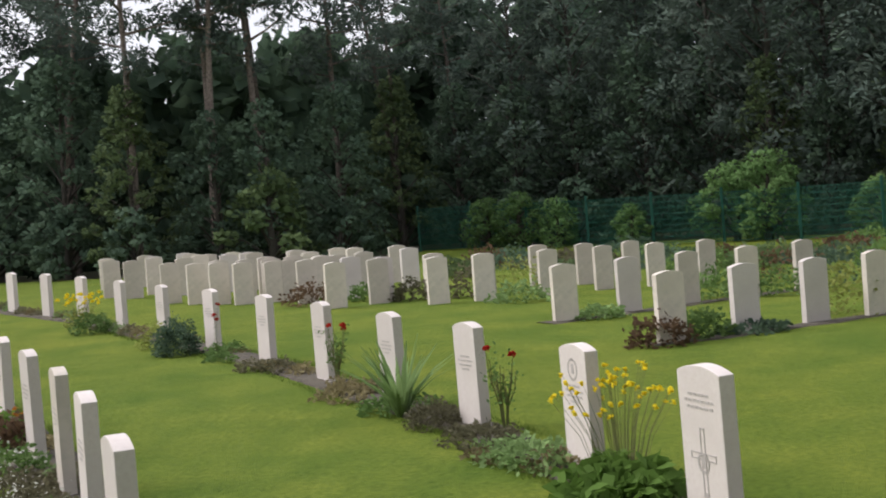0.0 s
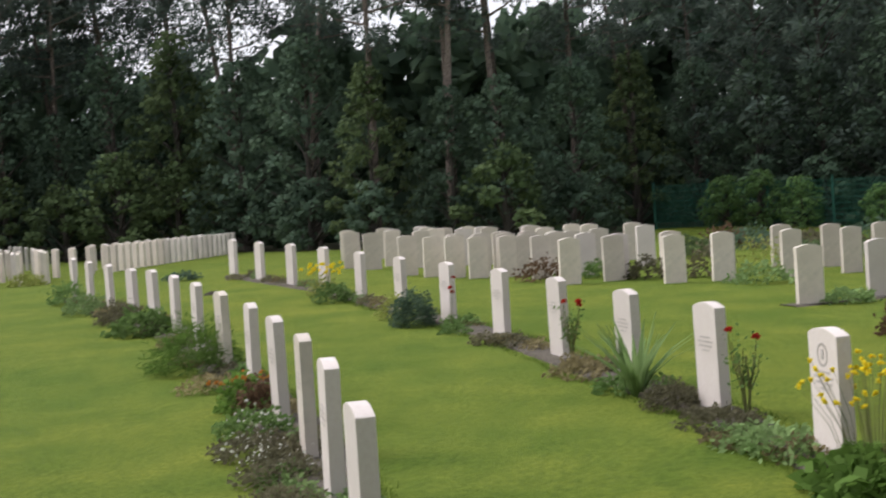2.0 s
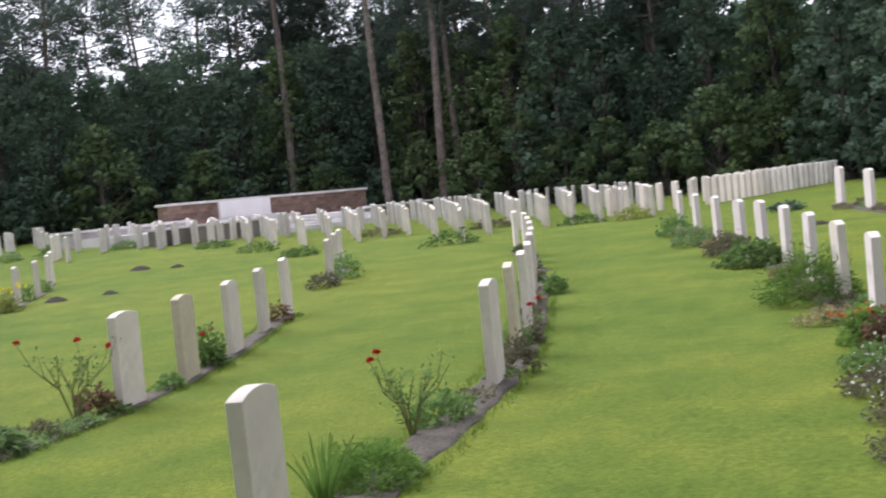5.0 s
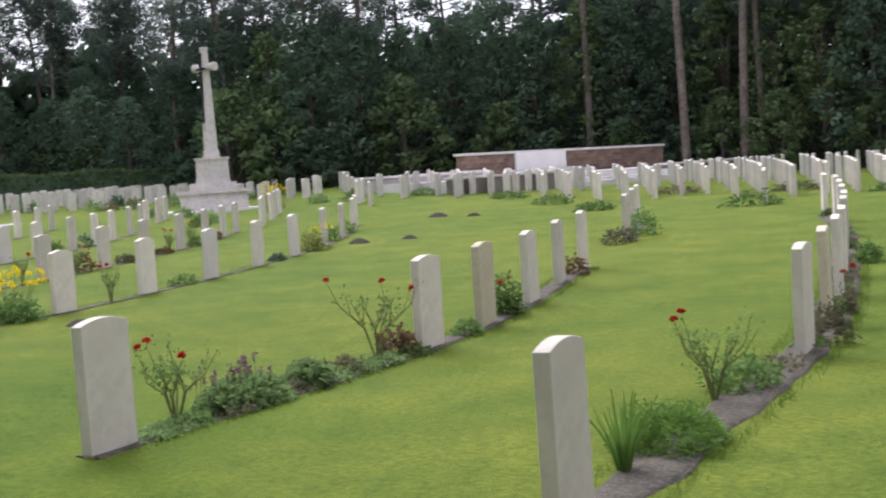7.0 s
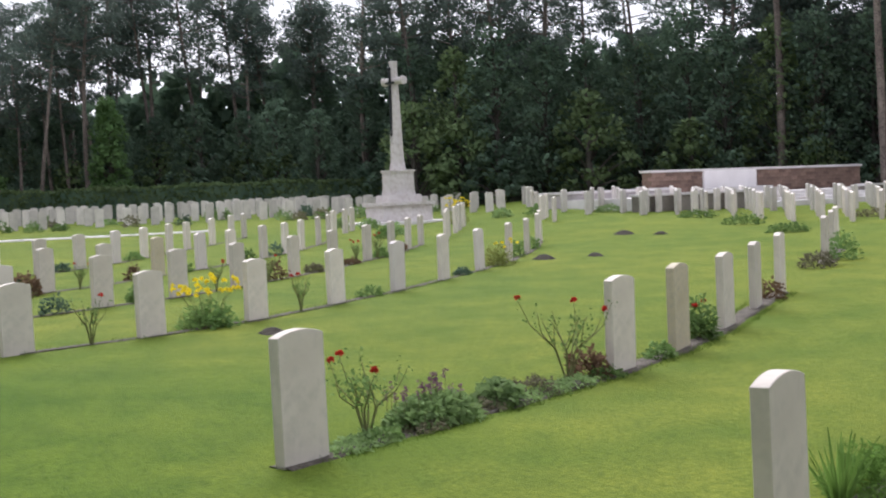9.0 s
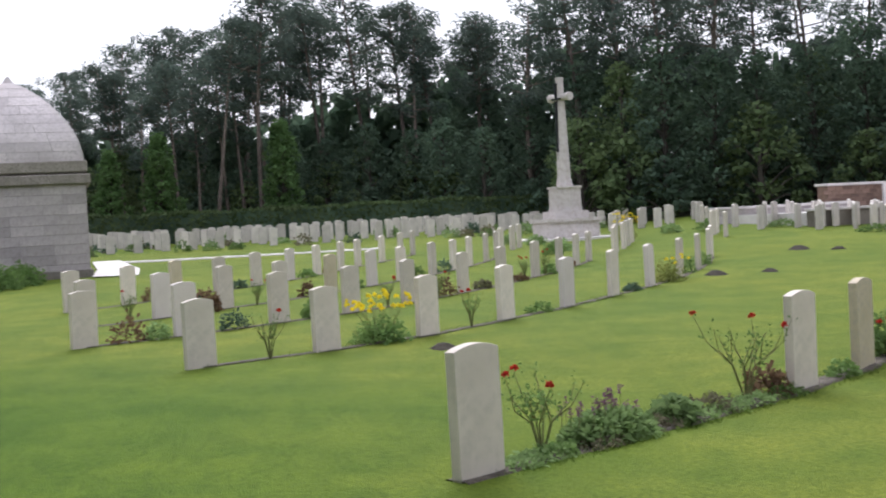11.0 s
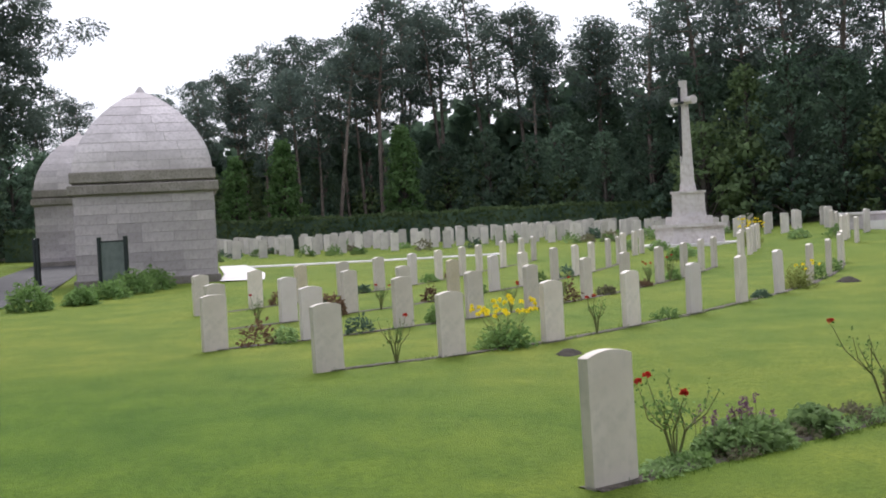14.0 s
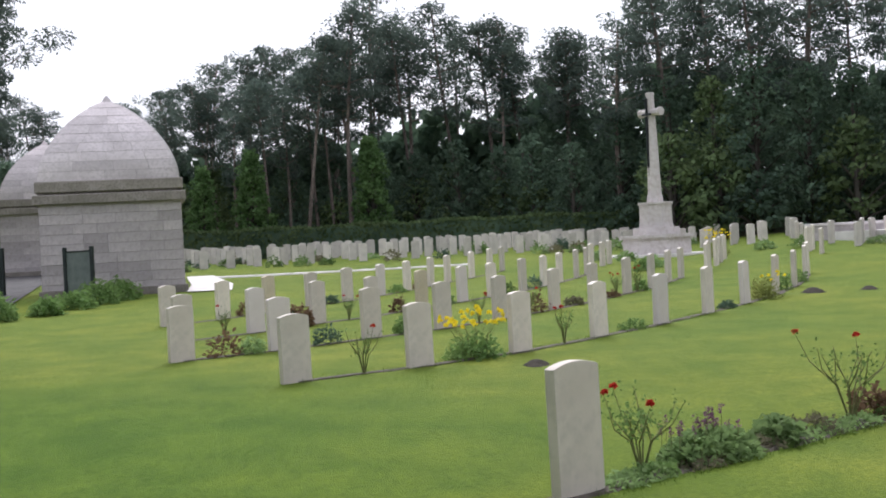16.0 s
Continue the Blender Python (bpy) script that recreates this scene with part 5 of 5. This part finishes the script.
clump("low_shrub", "green low shrub at the end of the bed", "shrub", -13.5, 19.4, 0.55, 0.4, 0.4, M_LEAF_MID, 600, 0.08, 0.5, 130)

# plot of four rows before the cross
rose(-14.62, 1.36, 0.56, 0.22, 1, 130)
tall_flowers(-15.55, 2.88, 0.66, 0.46, 34, GOLD_FLOWER, "tall bushy plant with yellow flower heads", M_LEAF_MID, 0.36, 900)
rose(-16.52, 4.36, 0.52, 0.22, 2, 160)
clump("low_shrub", "low dark green plants between headstones", "plant", -18.0, 5.85, 0.38, 0.16, 0.16, M_LEAF_MID, 300, 0.07, 0.4, 133)
clump("low_shrub", "low dark green plants between headstones", "plant", -20.6, 8.45, 0.26, 0.16, 0.14, M_LEAF_DARK, 240, 0.07, 0.5, 135)
tall_flowers(-22.1, 9.8, 0.55, 0.42, 8, GOLD_FLOWER, "bushy pale flowering plant between headstones", M_LEAF_YELLOWISH, 0.5, 520)
clump("heuchera", "wine-red leafy clump between headstones", "plant", -22.7, 0.95, 0.34, 0.3, 0.40, M_LEAF_RED, 420, 0.09)
clump("low_shrub", "dark green leafy clump by the headstone", "plant", -19.95, 2.62, 0.28, 0.26, 0.30, M_LEAF_MID, 300, 0.09)
clump("low_shrub", "blue-green spiky clump by the headstone", "plant", -18.15, 0.05, 0.22, 0.2, 0.26, M_LEAF_SAGE, 200, 0.12, 0.25)
for x, y in ((-18.0, -0.35), (-18.9, 1.2), (-22.5, 5.4), (-23.7, 6.5), (-25.2, 7.7), (-26.7, 8.9), (-28.2, 9.9), (-22.6, 0.75), (-24.9, 3.1), (-26.2, 4.3), (-28.5, 6.2), (-30.0, 7.2), (-26.6, 0.0), (-29.0, 2.0), (-31.5, 3.9), (-33.0, 4.7), (-24.0, 11.1), (-26.0, 12.4)):
    m = random.choice((M_LEAF_MID, M_LEAF_HEATH, M_LEAF_DARK, M_LEAF_RED))
    clump("low_shrub", "small low bed plant between headstones", "plant", x, y, random.uniform(0.18, 0.4), 0.18, random.uniform(0.12, 0.42), m, 220, 0.08, 0.5, 135)
for x, y, b in ((-20.9, 4.0, 2), (-22.2, 5.2, 1), (-21.6, -0.4, 1), (-25.4, 7.9, 3), (-26.5, 8.75, 3), (-23.6, 1.95, 2)):
    rose(x, y, random.uniform(0.45, 0.6), 0.2, b, 140)
tall_flowers(-39.9, 16.1, 0.95, 0.5, 44, GOLD_FLOWER, "large yellow flowering clump near the cross", M_LEAF_YELLOWISH, 0.65, 900)
for x, y, s in ((-38.5, 18.6, 0.6), (-41.0, 13.2, 0.5), (-42.5, 12.6, 0.5), (-40.0, 17.9, 0.5), (-36.0, 12.4, 0.5), (-34.5, 11.6, 0.45)):
    clump("low_shrub", "green low shrub near the cross", "shrub", x, y, s, s * 0.7, s * 0.7, random.choice((M_LEAF_MID, M_LEAF_SAGE)), 320, 0.11)
for x, y in ((-37.2, 10.8), (-38.6, 11.6), (-39.8, 12.2), (-33.4, 13.2), (-34.8, 14.0), (-36.2, 14.7), (-37.6, 15.4), (-32.0, 12.6), (-40.6, 19.4), (-39.2, 18.9), (-37.4, 18.4), (-35.4, 17.7)):
    stone(x, y, 145, "grey", "headstones of the curved rows")

# plot by the fence, and clumps before the far headstones
for x, y, rx, h, m in ((1.07, 13.85, 0.44, 0.36, M_LEAF_RED), (1.60, 14.4, 0.36, 0.36, M_LEAF_MID), (2.16, 14.75, 0.5, 0.14, M_LEAF_DARK), (-1.0, 20.5, 0.6, 0.36, M_LEAF_SAGE),
                       (-4.9, 21.6, 0.55, 0.44, M_LEAF_RED), (-1.1, 22.6, 0.8, 0.66, M_LEAF_YELLOWISH), (3.5, 16.1, 0.55, 0.75, M_LEAF_YELLOWISH), (1.95, 19.7, 0.65, 0.45, M_LEAF_MID), (0.35, 17.4, 0.45, 0.18, M_LEAF_SAGE),
                       (3.2, 20.0, 0.6, 0.45, M_LEAF_MID), (-2.0, 21.6, 0.4, 0.6, M_LEAF_HEATH), (-3.0, 21.5, 0.45, 0.4, M_LEAF_HEATH), (-3.9, 22.0, 0.4, 0.35, M_LEAF_MID), (2.6, 22.0, 0.7, 0.5, M_LEAF_MID), (3.6, 22.9, 0.8, 0.7, M_LEAF_RED), (4.3, 20.3, 0.8, 0.8, M_LEAF_DARK)):
    clump("low_shrub", "low leafy shrub before the headstones", "shrub", x, y, rx, rx * 0.75, h, m, 420, 0.085, 0.55, 30)
for x, y, rx, h, m in ((-20.3, 19.9, 1.0, 0.55, M_LEAF_MID), (-18.8, 25.0, 0.7, 0.5, M_LEAF_YELLOWISH), (-20.2, 24.6, 0.9, 0.4, M_LEAF_MID), (-24.5, 18.6, 0.8, 0.35, M_LEAF_MID), (-28.6, 20.2, 0.9, 0.5, M_LEAF_MID),
                       (-24.0, 25.2, 1.0, 0.4, M_LEAF_HEATH), (-28.0, 24.4, 1.0, 0.4, M_LEAF_HEATH), (-33.0, 21.5, 0.9, 0.4, M_LEAF_MID), (-37.5, 20.9, 0.8, 0.4, M_LEAF_SAGE), (-13.6, 23.6, 0.6, 0.3, M_LEAF_DARK)):
    clump("low_shrub", "wide low shrub before the far headstones", "shrub", x, y, rx * 0.7, rx * 0.45, h * 0.65, m, 420, 0.09, 0.5, 40)
for r in (53.0, 57.3, 59.6):
    for i in range(14):
        a = radians(68 + 29 * random.random())
        clump("low_shrub", "low bed plants among the far headstones", "shrub", -r * math.sin(a), r * math.cos(a), random.uniform(0.4, 0.8), 0.4, random.uniform(0.25, 0.6),
              random.choice((M_LEAF_MID, M_LEAF_HEATH, M_LEAF_SAGE, M_LEAF_DARK)), 160, 0.14)

# low mixed growth along the two beds by the wood
for row in (ROW_A, ROW_B):
    for (xa, ya), (xb, yb) in zip(row, row[1:]):
        for k in range(3):
            t = random.uniform(0.1, 0.9)
            side = random.uniform(-0.3, 0.12)
            m = random.choice((M_LEAF_HEATH, M_LEAF_SAGE, M_LEAF_MID, M_LEAF_HEATH, M_DRY))
            clump("ground_cover", "low mixed ground cover in the bed", "plant", xa + (xb - xa) * t + side * 0.85, ya + (yb - ya) * t + side * 0.5, random.uniform(0.22, 0.42), 0.2, random.uniform(0.06, 0.18), m, 260, 0.06, 0.45, 120)
for (xa, ya), (xb, yb) in zip(ROW_H[1:], ROW_H[2:]):
    for k in range(2):
        t = random.uniform(0.1, 0.9)
        clump("ground_cover", "low mixed ground cover in the bed", "plant", xa + (xb - xa) * t, ya + (yb - ya) * t, random.uniform(0.15, 0.3), 0.15, random.uniform(0.06, 0.22), random.choice((M_LEAF_HEATH, M_LEAF_MID)), 200, 0.06, 0.45, 120)

# evergreen shrubs by the drive
for x, y, rx, h in ((-29.3, -5.75, 0.7, 0.72), (-30.5, -4.75, 0.52, 0.5), (-32.6, -4.35, 0.7, 0.5), (-34.2, -3.95, 0.8, 0.7), (-35.6, -3.5, 0.7, 0.66)):
    clump("rhododendron", "dark leathery-leaved evergreen shrub by the drive", "shrub", x, y, rx, rx * 0.8, h * 0.9, M_LEAF_MID, 800, 0.15, 0.4)


# greenery that fills the bed of the nearest roses
for i in range(9):
    t = 0.1 + 0.1 * i
    clump("ground_cover", "low leafy ground cover filling the bed", "plant", -7.51 - 2.09 * t + random.uniform(-0.06, 0.06), 2.03 + 3.5 * t + random.uniform(-0.06, 0.06), random.uniform(0.2, 0.32), 0.17, random.uniform(0.05, 0.11),
          random.choice((M_LEAF_SAGE, M_LEAF_MID, M_LEAF_HEATH)), 300, 0.045, 0.5, 119)


# molehills
M_MOLE = material("fresh_dark_soil", (0.022, 0.019, 0.013), (0.045, 0.037, 0.027), 9, 0.95, 0.8, 40)


def molehill(x, y, r):
    vs, fs = [(0, 0, r * 0.32)], []
    n = 14
    for ring, (q, z) in enumerate(((0.35, 0.27), (0.7, 0.12), (1.0, -0.04))):
        for k in range(n):
            a = 2 * math.pi * k / n
            w = r * q * (1 + 0.3 * noise.noise((a * 1.3, x, ring)))
            vs.append((w * math.cos(a), w * math.sin(a) * 0.8, r * z + 0.02 * r * noise.noise((a * 3, y, ring))))
    for k in range(n):
        fs.append((0, 1 + k, 1 + (k + 1) % n))
        for ring in range(2):
            o = 1 + ring * n
            fs.append((o + k, o + n + k, o + n + (k + 1) % n, o + (k + 1) % n))
    ob = new("molehill", raw_mesh("molehill", vs, fs, M_MOLE))
    ob.matrix_basis = pose(x, y, rise(x, y))
    tagged(ob, "small dark heap of loose soil on the lawn", "molehill", "molehills")


for x, y, r in ((-22.88, 11.21, 0.34), (-22.73, 12.34, 0.24), (-28.75, 16.46, 0.36), (-27.6, 16.9, 0.25), (-14.5, 3.46, 0.22), (-10.9, 20.2, 0.2)):
    molehill(x, y, r)



# tall border plants between the last headstones and the fence
for i in range(26):
    a = radians(-15 + 21 * i / 25 + random.uniform(-0.4, 0.4))
    r = random.uniform(26.5, 36.0)
    x, y = -r * math.sin(a), r * math.cos(a)
    w = random.uniform(0.6, 1.1)
    clump("border_shrub", "bushy border shrub between headstones and fence", "shrub", x, y, w, w * 0.7, random.uniform(0.3, 0.55),
          random.choice((M_LEAF_MID, M_LEAF_HEDGE, M_LEAF_HEDGE, M_LEAF_RED, M_LEAF_HEATH, M_LEAF_DARK)), 520, 0.12)


# ---- longer grass left uncut along the bed edges ----
def build_edge_grass():
    quads = []
    for row, half, dens in ((ROW_A[:9], 0.30, 130), (ROW_B[:9], 0.31, 130), (ROW_H[:7], 0.24, 130), (ROW_N[:6], 0.18, 150), (ROW_P[:8], 0.12, 70)):
        for (xa, ya), (xb, yb) in zip(row, row[1:]):
            d = Vector((xb - xa, yb - ya))
            L = d.length
            d /= L
            for s in (-1, 1):
                n = int(L * dens)
                t = rng.uniform(0, L, n)
                o = s * (half + rng.normal(scale=0.035, size=n))
                for u, w in zip(t, o):
                    x, y = xa + d.x * u - d.y * w, ya + d.y * u + d.x * w
                    a, h = random.uniform(0, 6.28), random.uniform(0.02, 0.055)
                    sx, sy = 0.003 * math.cos(a), 0.003 * math.sin(a)
                    lx, ly = random.gauss(0, 0.018), random.gauss(0, 0.018)
                    z = rise(x, y) - 0.004
                    quads.append(((x - sx, y - sy, z), (x + sx, y + sy, z), (x + lx + sx * 0.3, y + ly + sy * 0.3, z + h), (x + lx - sx * 0.3, y + ly - sy * 0.3, z + h)))
    tagged(new("edge_grass", quads_mesh("edge_grass", np.array(quads), M_BLADE)), "longer green grass blades along the bed edges", "grass", kind="stuff")


build_edge_grass()
